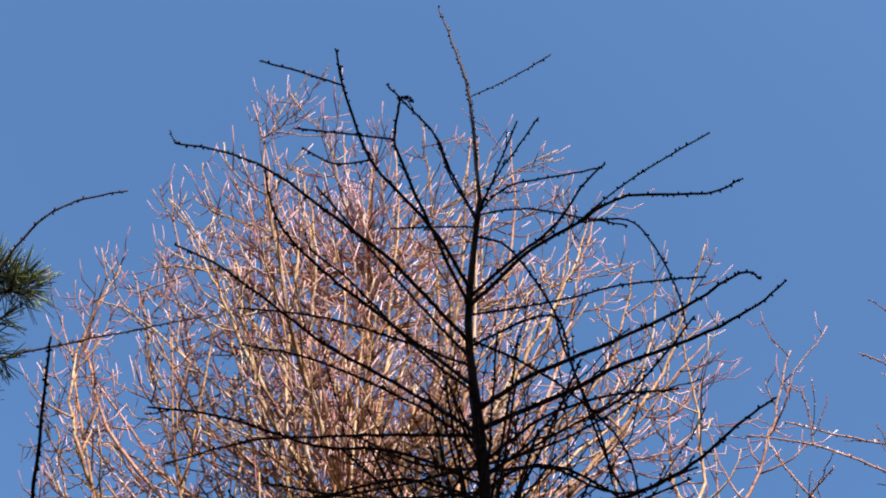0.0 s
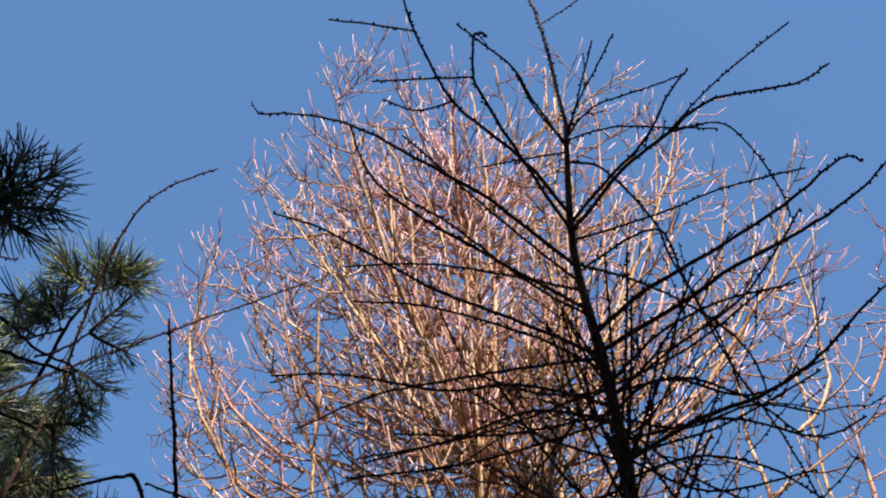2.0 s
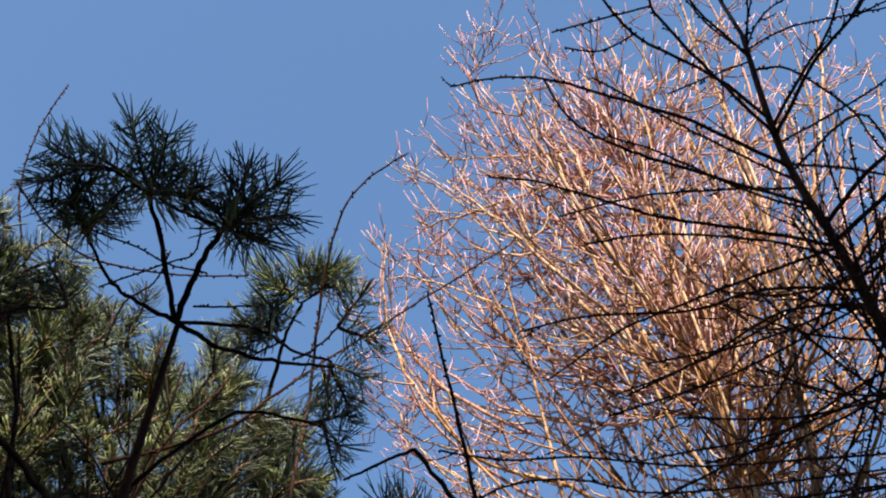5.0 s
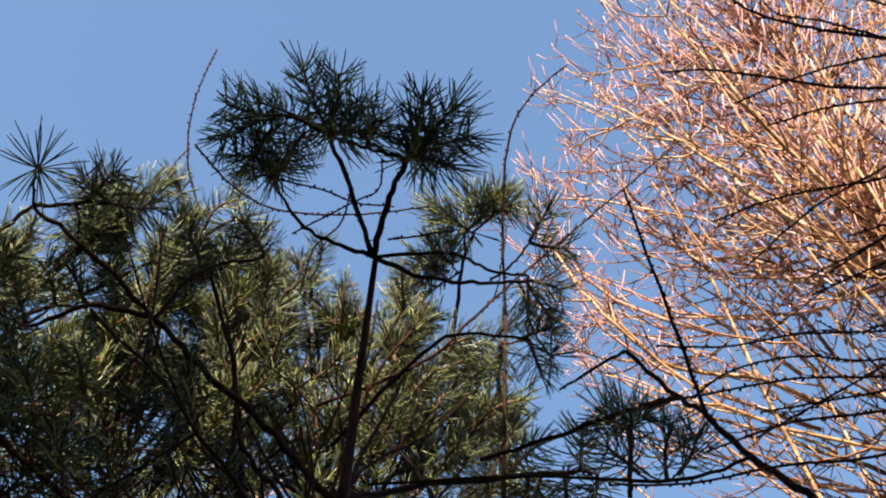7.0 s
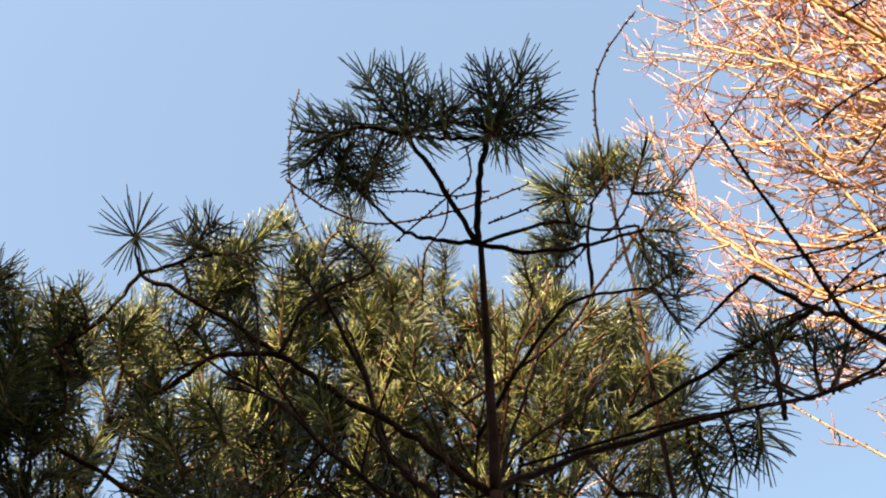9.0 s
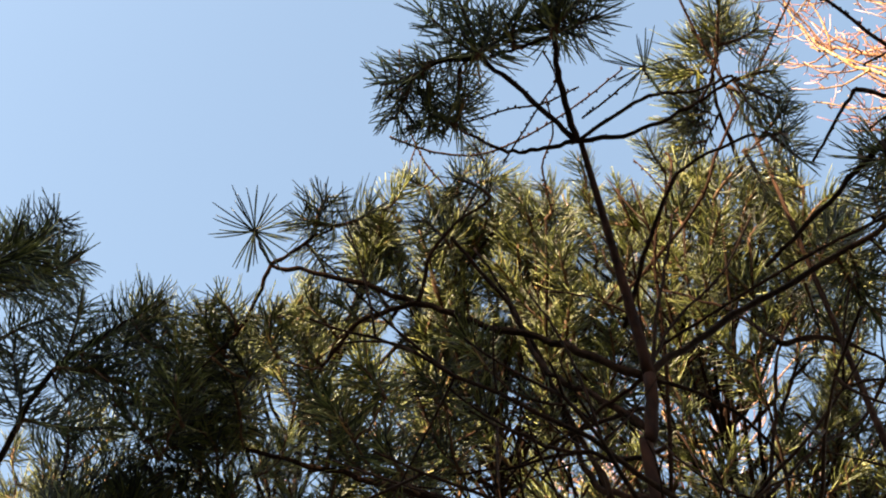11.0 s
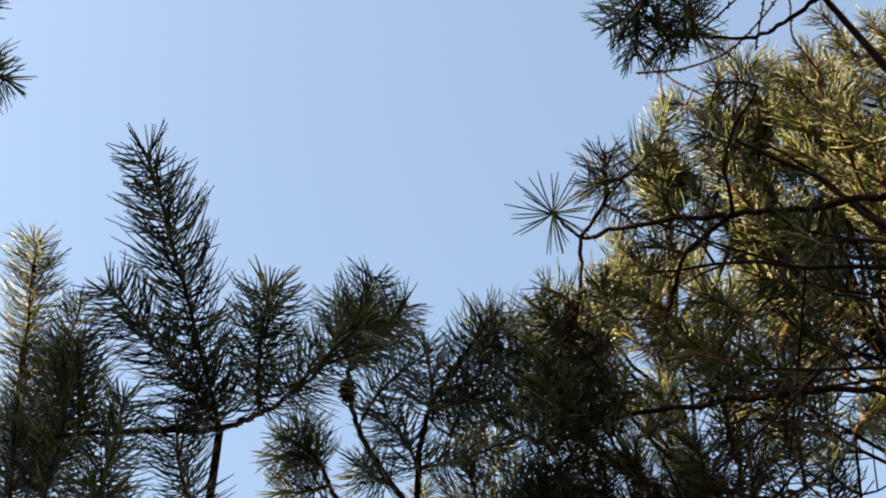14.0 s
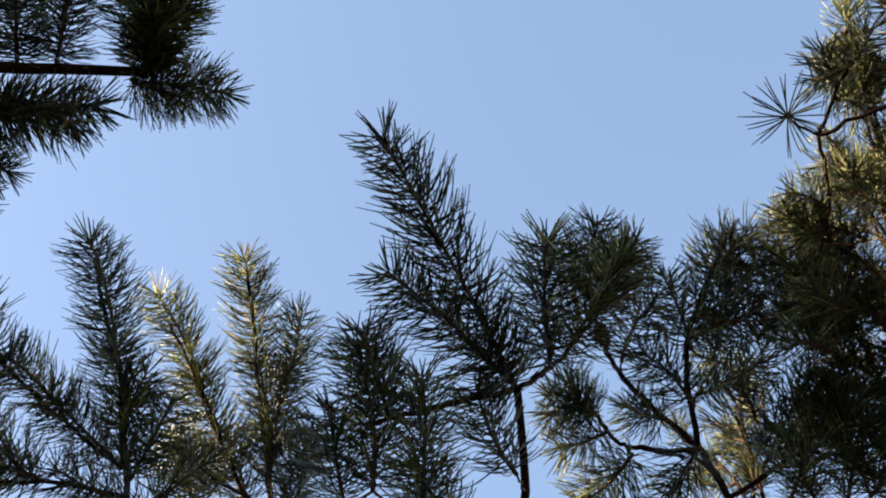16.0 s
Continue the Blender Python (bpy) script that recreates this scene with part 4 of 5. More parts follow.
far_pine = thing("pine_tree", (-2.15, 0.6, 0), "bushy young pine with lit crown behind shaded limbs", "pine tree", "young pines")
wood(far_pine, "trunk", smooth_line([(-2.15, 0.6, -0.05), (-2.12, 0.6, 2.4), (-2.06, 0.6, 3.6), (-1.95, 0.6, 4.1)], 4), 0.026, 0.005, PINE_BARK)
fill(far_pine, (-2.12, 0.6, 2.8), (-2.0, 0.6, 4.0), (-1.88, 0.55, 3.6), (0.30, 0.46, 0.40), 17, 4)
fill(far_pine, (-2.12, 0.6, 2.4), (-2.07, 0.6, 3.4), (-1.949, 0.504, 3.626), (0.16, 0.16, 0.14), 5, 43)
fill(far_pine, (-2.12, 0.6, 2.4), (-2.09, 0.6, 3.0), (-1.847, 0.458, 3.413), (0.14, 0.15, 0.12), 11, 47)
dead_limbs(far_pine, (-2.12, 0.6, 2.3), (-2.06, 0.6, 3.6), 24, 0.5, 62)
for p in ((-1.64, 0.66, 4.22), (-1.89, 0.65, 4.11), (-1.57, 0.64, 4.12), (-1.49, 0.82, 4.18), (-1.86, 0.42, 3.90), (-1.6, 0.65, 4.10), (-1.52, 0.87, 4.12), (-1.88, 0.46, 3.98), (-1.72, 0.52, 3.98)):
    tip = Vector(p) - Vector((0, 0, 0.06))
    a = Vector((-2.0, 0.6, min(3.9, tip.z - 0.2)))
    branch(far_pine, 0.005, 0.003, a, (a + tip) / 2 - Vector((0, 0, 0.05)), tip)
    for k in range(6):
        g = ((tip - a).normalized() * 0.5 + any_way(shoot_rng) * 0.8 + Vector((0, -0.1, 0.5))).normalized()
        q = tip.lerp(a, shoot_rng.uniform(0, 0.3)) + any_way(shoot_rng) * 0.015
        sprout(far_pine, q, q + g * 0.05, shoot_rng.choice(("fan", "fan", "small")))

mid_pine = thing("pine_tree", (-2.0, 1.05, 0), "young pine thicket tree with crowded green needle tufts", "pine tree", "young pines")
wood(mid_pine, "trunk", smooth_line([(-2.0, 1.05, -0.05), (-1.97, 1.02, 2.4), (-1.9, 0.98, 3.5), (-1.8, 0.93, 4.0)], 4), 0.024, 0.005, PINE_BARK)
fill(mid_pine, (-1.97, 1.02, 2.8), (-1.82, 0.94, 3.95), (-1.66, 0.90, 3.72), (0.32, 0.38, 0.40), 18, 6)
fill(mid_pine, (-1.97, 1.02, 2.4), (-1.9, 0.98, 3.4), (-1.927, 0.506, 3.483), (0.2, 0.24, 0.2), 3, 9)
fill(mid_pine, (-1.95, 1.00, 3.1), (-1.81, 0.935, 3.98), (-1.661, 0.813, 4.026), (0.22, 0.20, 0.15), 18, 51, ("small", "small", "fan"))
fill(mid_pine, (-1.96, 1.01, 2.9), (-1.86, 0.96, 3.7), (-1.770, 0.897, 3.954), (0.26, 0.20, 0.18), 14, 52, ("small", "small", "fan"))
dead_limbs(mid_pine, (-1.97, 1.02, 2.2), (-1.9, 0.98, 3.5), 34, 0.6, 63)

# ---- near pine with the umbrella tufts ----
near_pine = thing("pine_tree", (-1.30, 1.02, 0), "slim shaded pine with umbrella-like dark needle tufts", "pine tree", "young pines")
trunk_line = smooth_line([(-1.30, 1.02, -0.05), (-1.27, 0.99, 2.0), (-1.242, 0.911, 2.937), (-1.228, 0.912, 3.055), (-1.207, 0.916, 3.158), (-1.15, 0.87, 3.38), (-1.09, 0.82, 3.575)], 6)
wood(near_pine, "trunk", [p + any_way(shoot_rng) * 0.0012 for p in trunk_line[:-12]], 0.021, 0.0092, PINE_STEM, 8)
wood(near_pine, "leader", trunk_line[-13:], 0.0088, 0.0046, PINE_STEM)
dead_limbs(near_pine, (-1.265, 0.985, 2.25), (-1.215, 0.92, 3.1), 13, 0.5, 64)
branch(near_pine, 0.0050, 0.0040, (-1.088, 0.812, 3.571), (-1.071, 0.737, 3.638), (-1.055, 0.652, 3.705))
branch(near_pine, 0.0052, 0.0042, (-1.088, 0.812, 3.571), (-1.013, 0.760, 3.607), (-0.956, 0.732, 3.622))
branch(near_pine, 0.0042, 0.0020, (-1.088, 0.812, 3.571), (-1.136, 0.768, 3.604), (-1.171, 0.721, 3.642), (-1.179, 0.652, 3.698))
branch(near_pine, 0.0040, 0.0020, (-1.055, 0.652, 3.705), (-1.090, 0.578, 3.703), (-1.154, 0.526, 3.680))
branch(near_pine, 0.0035, 0.0020, (-0.954, 0.730, 3.623), (-1.003, 0.689, 3.655), (-1.039, 0.659, 3.686))
branch(near_pine, 0.0034, 0.0020, (-1.088, 0.812, 3.571), (-1.020, 0.870, 3.587), (-0.990, 0.905, 3.597), (-0.964, 0.961, 3.593), (-0.925, 1.008, 3.597))
branch(near_pine, 0.0042, 0.0022, (-1.088, 0.812, 3.571), (-1.046, 0.889, 3.564), (-0.983, 0.954, 3.569), (-0.916, 1.008, 3.576))
branch(near_pine, 0.0036, 0.0022, (-1.237, 0.913, 3.309), (-1.103, 0.924, 3.408), (-1.030, 0.949, 3.460), (-0.956, 1.033, 3.475))
sprout(near_pine, (-1.051, 0.649, 3.696), (-1.040, 0.558, 3.785), "airy")
sprout(near_pine, (-1.037, 0.637, 3.661), (-0.987, 0.592, 3.749), "airy")
sprout(near_pine, (-1.066, 0.632, 3.718), (-1.134, 0.554, 3.771), "airy")
sprout(near_pine, (-1.083, 0.573, 3.686), (-1.158, 0.514, 3.727), "airy")
sprout(near_pine, (-1.103, 0.555, 3.683), (-1.198, 0.549, 3.699), "airy")
sprout(near_pine, (-1.116, 0.582, 3.691), (-1.204, 0.611, 3.700), "airy")
sprout(near_pine, (-1.085, 0.626, 3.713), (-1.183, 0.653, 3.719), "airy")
sprout(near_pine, (-1.030, 0.631, 3.643), (-0.979, 0.641, 3.715), "airy")
sprout(near_pine, (-1.030, 0.631, 3.643), (-0.990, 0.684, 3.696), "tuft")
sprout(near_pine, (-1.168, 0.643, 3.672), (-1.187, 0.606, 3.733), "tuft")
sprout(near_pine, (-1.168, 0.643, 3.672), (-1.135, 0.652, 3.740), "tuft")
sprout(near_pine, (-0.953, 0.728, 3.613), (-0.891, 0.691, 3.704), "airy")
sprout(near_pine, (-0.946, 0.721, 3.596), (-0.851, 0.726, 3.681), "airy")
sprout(near_pine, (-0.934, 0.714, 3.580), (-0.855, 0.767, 3.641), "airy")
sprout(near_pine, (-0.931, 0.717, 3.580), (-0.903, 0.779, 3.621), "tuft")
sprout(near_pine, (-0.953, 0.728, 3.613), (-0.914, 0.734, 3.681), "airy")
sprout(near_pine, (-0.996, 0.682, 3.638), (-0.968, 0.686, 3.703), "tuft")
sprout(near_pine, (-0.948, 1.027, 3.632), (-0.910, 1.081, 3.628), "spray")
sprout(near_pine, (-0.946, 1.033, 3.629), (-0.947, 1.104, 3.602), "spray")
sprout(near_pine, (-0.956, 1.022, 3.632), (-0.978, 1.074, 3.606), "spray")
sprout(near_pine, (-0.991, 1.095, 3.577), (-1.005, 1.143, 3.555), "spray")
sprout(near_pine, (-1.029, 1.068, 3.576), (-1.063, 1.104, 3.553), "spray")
sprout(near_pine, (-1.006, 1.085, 3.576), (-0.955, 1.108, 3.596), "spray")
branch(near_pine, 0.0022, 0.0016, (-0.986, 0.985, 3.615), (-0.938, 0.994, 3.641), (-0.908, 0.991, 3.665))
sprout(near_pine, (-0.908, 0.991, 3.665), (-0.877, 0.984, 3.691), "spray")
sprout(near_pine, (-0.908, 0.991, 3.665), (-0.880, 1.025, 3.669), "spray")
branch(near_pine, 0.0020, 0.0014, (-0.985, 0.915, 3.595), (-0.963, 0.888, 3.585), (-0.946, 0.868, 3.570))
sprout(near_pine, (-0.944, 0.867, 3.571), (-0.931, 0.855, 3.547), "sprig")
branch(near_pine, 0.0018, 0.0014, (-0.985, 1.071, 3.544), (-0.950, 1.070, 3.485), (-0.926, 1.058, 3.428))
sprout(near_pine, (-0.925, 1.058, 3.429), (-0.915, 1.038, 3.408), "sprig")
branch(near_pine, 0.0068, 0.0036, (-1.222, 0.918, 3.174), (-1.271, 0.830, 3.280), (-1.330, 0.734, 3.374), (-1.380, 0.643, 3.465), (-1.409, 0.521, 3.527), (-1.448, 0.416, 3.574))
branch(near_pine, 0.0030, 0.0020, (-1.448, 0.416, 3.574), (-1.429, 0.396, 3.588), (-1.412, 0.382, 3.599))
branch(near_pine, 0.0035, 0.0020, (-1.448, 0.416, 3.574), (-1.397, 0.476, 3.611), (-1.377, 0.508, 3.631))
branch(near_pine, 0.0035, 0.0020, (-1.448, 0.416, 3.574), (-1.522, 0.401, 3.526), (-1.575, 0.370, 3.490), (-1.638, 0.316, 3.445))
branch(near_pine, 0.0050, 0.0030, (-1.380, 0.643, 3.465), (-1.442, 0.569, 3.468), (-1.528, 0.529, 3.445))
branch(near_pine, 0.0040, 0.0020, (-1.380, 0.643, 3.465), (-1.319, 0.659, 3.558), (-1.256, 0.732, 3.635))
branch(near_pine, 0.0062, 0.0040, (-1.222, 0.918, 3.174), (-1.182, 1.010, 3.264), (-1.113, 1.132, 3.349), (-1.021, 1.266, 3.428))
branch(near_pine, 0.0060, 0.0030, (-1.246, 0.922, 3.092), (-1.294, 0.873, 3.208), (-1.342, 0.824, 3.318), (-1.338, 0.778, 3.458), (-1.329, 0.687, 3.605))
branch(near_pine, 0.0072, 0.0040, (-1.242, 0.951, 2.80), (-1.389, 0.889, 2.969), (-1.475, 0.808, 3.093), (-1.540, 0.717, 3.202), (-1.625, 0.597, 3.319), (-1.705, 0.448, 3.419))
branch(near_pine, 0.0060, 0.0030, (-1.282, 0.929, 2.996), (-1.366, 0.896, 3.102), (-1.379, 0.867, 3.257), (-1.368, 0.824, 3.425))
sprout(near_pine, (-1.412, 0.382, 3.599), (-1.393, 0.376, 3.577), "star")
sprout(near_pine, (-1.397, 0.476, 3.611), (-1.349, 0.480, 3.663), "airy")
sprout(near_pine, (-1.372, 0.507, 3.622), (-1.357, 0.541, 3.650), "airy")
sprout(near_pine, (-1.410, 0.461, 3.606), (-1.450, 0.501, 3.599), "airy")
sprout(near_pine, (-1.372, 0.507, 3.622), (-1.385, 0.471, 3.643), "airy")
sprout(near_pine, (-1.528, 0.402, 3.534), (-1.522, 0.474, 3.556), "airy")
sprout(near_pine, (-1.554, 0.391, 3.517), (-1.535, 0.354, 3.557), "airy")
sprout(near_pine, (-1.563, 0.537, 3.493), (-1.551, 0.483, 3.534), "airy")
sprout(near_pine, (-1.520, 0.552, 3.521), (-1.512, 0.510, 3.558), "airy")
sprout(near_pine, (-1.489, 0.581, 3.538), (-1.485, 0.550, 3.570), "airy")
sprout(near_pine, (-1.461, 0.621, 3.549), (-1.445, 0.577, 3.591), "airy")
sprout(near_pine, (-1.349, 0.694, 3.604), (-1.340, 0.653, 3.641), "airy")
sprout(near_pine, (-1.563, 0.537, 3.493), (-1.617, 0.523, 3.480), "airy")
sprout(near_pine, (-1.261, 0.734, 3.644), (-1.266, 0.698, 3.672), "airy")
sprout(near_pine, (-1.021, 1.266, 3.428), (-1.003, 1.257, 3.514), "airy")
sprout(near_pine, (-1.073, 1.226, 3.425), (-1.146, 1.283, 3.432), "airy")
sprout(near_pine, (-1.045, 1.250, 3.425), (-1.102, 1.336, 3.424), "airy")
sprout(near_pine, (-1.111, 1.196, 3.421), (-1.075, 1.228, 3.496), "airy")
sprout(near_pine, (-1.087, 1.214, 3.424), (-1.159, 1.320, 3.404), "airy")
sprout(near_pine, (-1.003, 1.286, 3.425), (-1.067, 1.358, 3.428), "airy")
sprout(near_pine, (-1.135, 1.179, 3.418), (-1.206, 1.242, 3.421), "airy")
branch(near_pine, 0.0048, 0.0018, (-1.351, 0.923, 2.983), (-1.376, 0.917, 3.095), (-1.358, 0.859, 3.255), (-1.348, 0.814, 3.395), (-1.354, 0.783, 3.514), (-1.357, 0.737, 3.636))
branch(near_pine, 0.0036, 0.0018, (-1.215, 0.925, 3.176), (-1.199, 0.952, 3.321), (-1.173, 0.982, 3.465), (-1.177, 1.012, 3.590))
branch(near_pine, 0.0042, 0.0018, (-1.355, 1.117, 3.045), (-1.349, 1.153, 3.140), (-1.300, 1.174, 3.272), (-1.248, 1.190, 3.399), (-1.195, 1.240, 3.503), (-1.164, 1.270, 3.603))
branch(near_pine, 0.0035, 0.0018, (-1.222, 0.918, 3.174), (-1.217, 1.005, 3.161), (-1.235, 1.092, 3.126), (-1.279, 1.144, 3.087))
branch(near_pine, 0.0030, 0.0018, (-1.222, 0.918, 3.174), (-1.216, 0.981, 3.319), (-1.183, 1.077, 3.460), (-1.149, 1.143, 3.609))
branch(near_pine, 0.0034, 0.0018, (-1.333, 0.893, 3.040), (-1.340, 0.873, 3.131), (-1.431, 0.792, 3.179), (-1.512, 0.720, 3.225))
branch(near_pine, 0.0030, 0.0018, (-1.222, 0.918, 3.174), (-1.291, 0.875, 3.166), (-1.352, 0.846, 3.154), (-1.408, 0.831, 3.139))
branch(near_pine, 0.0046, 0.0018, (-1.183, 1.133, 3.289), (-1.174, 1.229, 3.328), (-1.199, 1.328, 3.342), (-1.219, 1.447, 3.342))
branch(near_pine, 0.0036, 0.0018, (-1.183, 1.133, 3.289), (-1.244, 1.112, 3.452), (-1.331, 1.048, 3.613))
branch(near_pine, 0.0025, 0.0018, (-1.320, 0.840, 3.202), (-1.413, 0.796, 3.341), (-1.451, 0.762, 3.512))
branch(near_pine, 0.0030, 0.0018, (-1.305, 1.119, 3.082), (-1.273, 1.211, 3.188), (-1.263, 1.304, 3.273), (-1.188, 1.375, 3.406))
sprout(near_pine, (-1.672, 0.580, 3.370), (-1.625, 0.590, 3.459), "airy")
sprout(near_pine, (-1.648, 0.656, 3.373), (-1.600, 0.667, 3.461), "airy")
sprout(near_pine, (-1.671, 0.716, 3.336), (-1.625, 0.729, 3.424), "airy")
sprout(near_pine, (-1.728, 0.597, 3.317), (-1.685, 0.608, 3.407), "airy")
sprout(near_pine, (-1.718, 0.677, 3.306), (-1.674, 0.689, 3.395), "airy")
sprout(near_pine, (-1.705, 0.746, 3.297), (-1.662, 0.760, 3.385), "airy")
sprout(near_pine, (-1.785, 0.536, 3.277), (-1.745, 0.546, 3.368), "airy")
sprout(near_pine, (-1.782, 0.614, 3.263), (-1.742, 0.626, 3.353), "airy")
sprout(near_pine, (-1.771, 0.693, 3.252), (-1.731, 0.706, 3.341), "airy")
sprout(near_pine, (-1.838, 0.578, 3.215), (-1.802, 0.589, 3.306), "airy")
sprout(near_pine, (-1.834, 0.655, 3.200), (-1.797, 0.668, 3.290), "airy")
sprout(near_pine, (-1.821, 0.724, 3.192), (-1.785, 0.738, 3.281), "airy")
sprout(near_pine, (-1.510, 0.583, 3.258), (-1.508, 0.535, 3.329), "airy")
sprout(near_pine, (-1.447, 0.613, 3.293), (-1.444, 0.565, 3.364), "airy")
sprout(near_pine, (-1.425, 0.700, 3.271), (-1.423, 0.655, 3.344), "airy")
sprout(near_pine, (-1.357, 0.741, 3.299), (-1.353, 0.696, 3.373), "airy")
sprout(near_pine, (-1.520, 0.662, 3.216), (-1.521, 0.617, 3.289), "airy")
sprout(near_pine, (-1.481, 0.739, 3.210), (-1.482, 0.696, 3.284), "airy")
sprout(near_pine, (-1.415, 0.781, 3.239), (-1.414, 0.738, 3.313), "airy")
sprout(near_pine, (-1.384, 0.846, 3.226), (-1.383, 0.805, 3.302), "airy")
sprout(near_pine, (-1.693, 0.370, 3.526), (-1.673, 0.308, 3.595), "short")
sprout(near_pine, (-1.614, 0.432, 3.481), (-1.597, 0.365, 3.549), "short")
sprout(near_pine, (-1.642, 0.341, 3.364), (-1.618, 0.319, 3.435), "short")
sprout(near_pine, (-1.844, 0.397, 3.504), (-1.821, 0.365, 3.579), "short")
sprout(near_pine, (-1.653, 0.653, 3.519), (-1.629, 0.618, 3.594), "short")
sprout(near_pine, (-1.594, 0.388, 3.500), (-1.571, 0.341, 3.569), "short")
sprout(near_pine, (-1.627, 0.630, 3.337), (-1.614, 0.582, 3.410), "short")
sprout(near_pine, (-1.660, 0.428, 3.446), (-1.638, 0.389, 3.517), "airy")
sprout(near_pine, (-1.576, 0.559, 3.392), (-1.558, 0.516, 3.463), "airy")
sprout(near_pine, (-1.796, 0.412, 3.543), (-1.776, 0.353, 3.615), "airy")
sprout(near_pine, (-1.691, 0.625, 3.495), (-1.676, 0.564, 3.569), "airy")
sprout(near_pine, (-1.739, 0.322, 3.388), (-1.725, 0.251, 3.454), "airy")
sprout(near_pine, (-1.529, 0.460, 3.442), (-1.502, 0.436, 3.512), "airy")
sprout(near_pine, (-1.899, 0.415, 3.454), (-1.878, 0.380, 3.529), "airy")

# ---- leaning pine ----
lean_pine = thing("pine_tree", (-0.62, 1.5, 0), "leaning young pine with sparse spiky needle tufts", "pine tree", "young pines")
wood(lean_pine, "trunk", smooth_line([(-0.62, 1.5, -0.05), (-0.63, 1.46, 1.8), (-0.65, 1.36, 2.8), (-0.671, 1.287, 3.133)], 4), 0.020, 0.0065, PINE_BARK)
branch(lean_pine, 0.0056, 0.0034, (-0.671, 1.287, 3.133), (-0.726, 1.244, 3.220), (-0.762, 1.204, 3.305), (-0.797, 1.190, 3.367), (-0.840, 1.133, 3.455))
limb(lean_pine, 0.0036, 0, (-0.762, 1.204, 3.305), (-0.733, 1.098, 3.355), (-0.699, 0.971, 3.410), (-0.673, 0.886, 3.432))
branch(lean_pine, 0.0050, 0.0030, (-0.800, 1.193, 3.365), (-0.856, 1.160, 3.348), (-0.959, 1.112, 3.320), (-1.066, 1.056, 3.287))
branch(lean_pine, 0.0030, 0.0020, (-0.840, 1.133, 3.455), (-0.894, 1.124, 3.442), (-0.952, 1.113, 3.427))
branch(lean_pine, 0.0032, 0.0022, (-0.719, 1.225, 3.197), (-0.818, 1.187, 3.185), (-0.978, 1.070, 3.198), (-1.168, 0.926, 3.185))
branch(lean_pine, 0.0040, 0.0030, (-0.882, 1.158, 3.166), (-0.865, 1.149, 3.245), (-0.852, 1.142, 3.320))
sprout(lean_pine, (-0.877, 1.172, 3.289), (-0.879, 1.171, 3.391), "spray")
sprout(lean_pine, (-0.864, 1.157, 3.304), (-0.909, 1.154, 3.392), "spray")
sprout(lean_pine, (-0.864, 1.157, 3.304), (-0.850, 1.202, 3.380), "spray")
sprout(lean_pine, (-0.856, 1.230, 3.252), (-0.828, 1.229, 3.368), "spray")
sprout(lean_pine, (-0.886, 1.203, 3.262), (-0.932, 1.196, 3.354), "spray")
sprout(lean_pine, (-0.839, 1.234, 3.256), (-0.810, 1.260, 3.351), "spray")

# ---- pine with the cone ----
cone_pine = thing("pine_tree", (-2.0, 0.1, 0), "shaded young pine with curved limbs and drooping needles", "pine tree", "young pines")
wood(cone_pine, "trunk", smooth_line([(-2.0, 0.1, -0.05), (-2.0, 0.1, 2.0), (-1.985, 0.09, 3.0), (-1.973, 0.085, 3.29)], 4), 0.020, 0.008, PINE_BARK)
branch(cone_pine, 0.0070, 0.0040, (-1.973, 0.085, 3.288), (-1.904, 0.067, 3.459), (-1.846, 0.017, 3.560), (-1.800, -0.017, 3.634), (-1.749, -0.016, 3.699), (-1.702, -0.012, 3.747))
branch(cone_pine, 0.0060, 0.0030, (-1.904, 0.067, 3.459), (-1.806, 0.099, 3.569), (-1.741, 0.159, 3.640), (-1.691, 0.231, 3.692))
branch(cone_pine, 0.0050, 0.0032, (-1.903, 0.062, 3.460), (-1.869, -0.027, 3.482), (-1.841, -0.063, 3.490), (-1.798, -0.079, 3.525))
branch(cone_pine, 0.0050, 0.0030, (-1.938, 0.080, 3.368), (-1.914, 0.223, 3.384), (-1.905, 0.308, 3.388))
sprout(cone_pine, (-1.709, -0.014, 3.742), (-1.652, 0.041, 3.835), "mid")
sprout(cone_pine, (-1.724, -0.006, 3.707), (-1.674, 0.102, 3.787), "mid")
sprout(cone_pine, (-1.785, -0.003, 3.621), (-1.746, 0.098, 3.707), "short")
sprout(cone_pine, (-1.749, -0.013, 3.725), (-1.734, 0.077, 3.816), "mid")
sprout(cone_pine, (-1.711, -0.013, 3.741), (-1.654, -0.009, 3.829), "short")
sprout(cone_pine, (-1.799, 0.121, 3.599), (-1.727, 0.127, 3.718), "mid")
sprout(cone_pine, (-1.754, 0.166, 3.655), (-1.705, 0.245, 3.743), "mid")
sprout(cone_pine, (-1.707, 0.224, 3.682), (-1.708, 0.300, 3.730), "short")
sprout(cone_pine, (-1.744, 0.150, 3.614), (-1.736, 0.250, 3.668), "mid")
sprout(cone_pine, (-1.758, 0.120, 3.581), (-1.783, 0.250, 3.605), "mid")
sprout(cone_pine, (-1.819, 0.092, 3.506), (-1.830, 0.218, 3.545), "mid")
sprout(cone_pine, (-1.846, 0.086, 3.509), (-1.803, 0.045, 3.616), "mid")
sprout(cone_pine, (-1.798, -0.079, 3.525), (-1.766, -0.099, 3.600), "short")
sprout(cone_pine, (-1.793, -0.078, 3.515), (-1.789, -0.158, 3.560), "short")
sprout(cone_pine, (-1.802, -0.079, 3.522), (-1.752, -0.134, 3.555), "short")
sprout(cone_pine, (-1.811, -0.070, 3.489), (-1.828, -0.159, 3.513), "short")
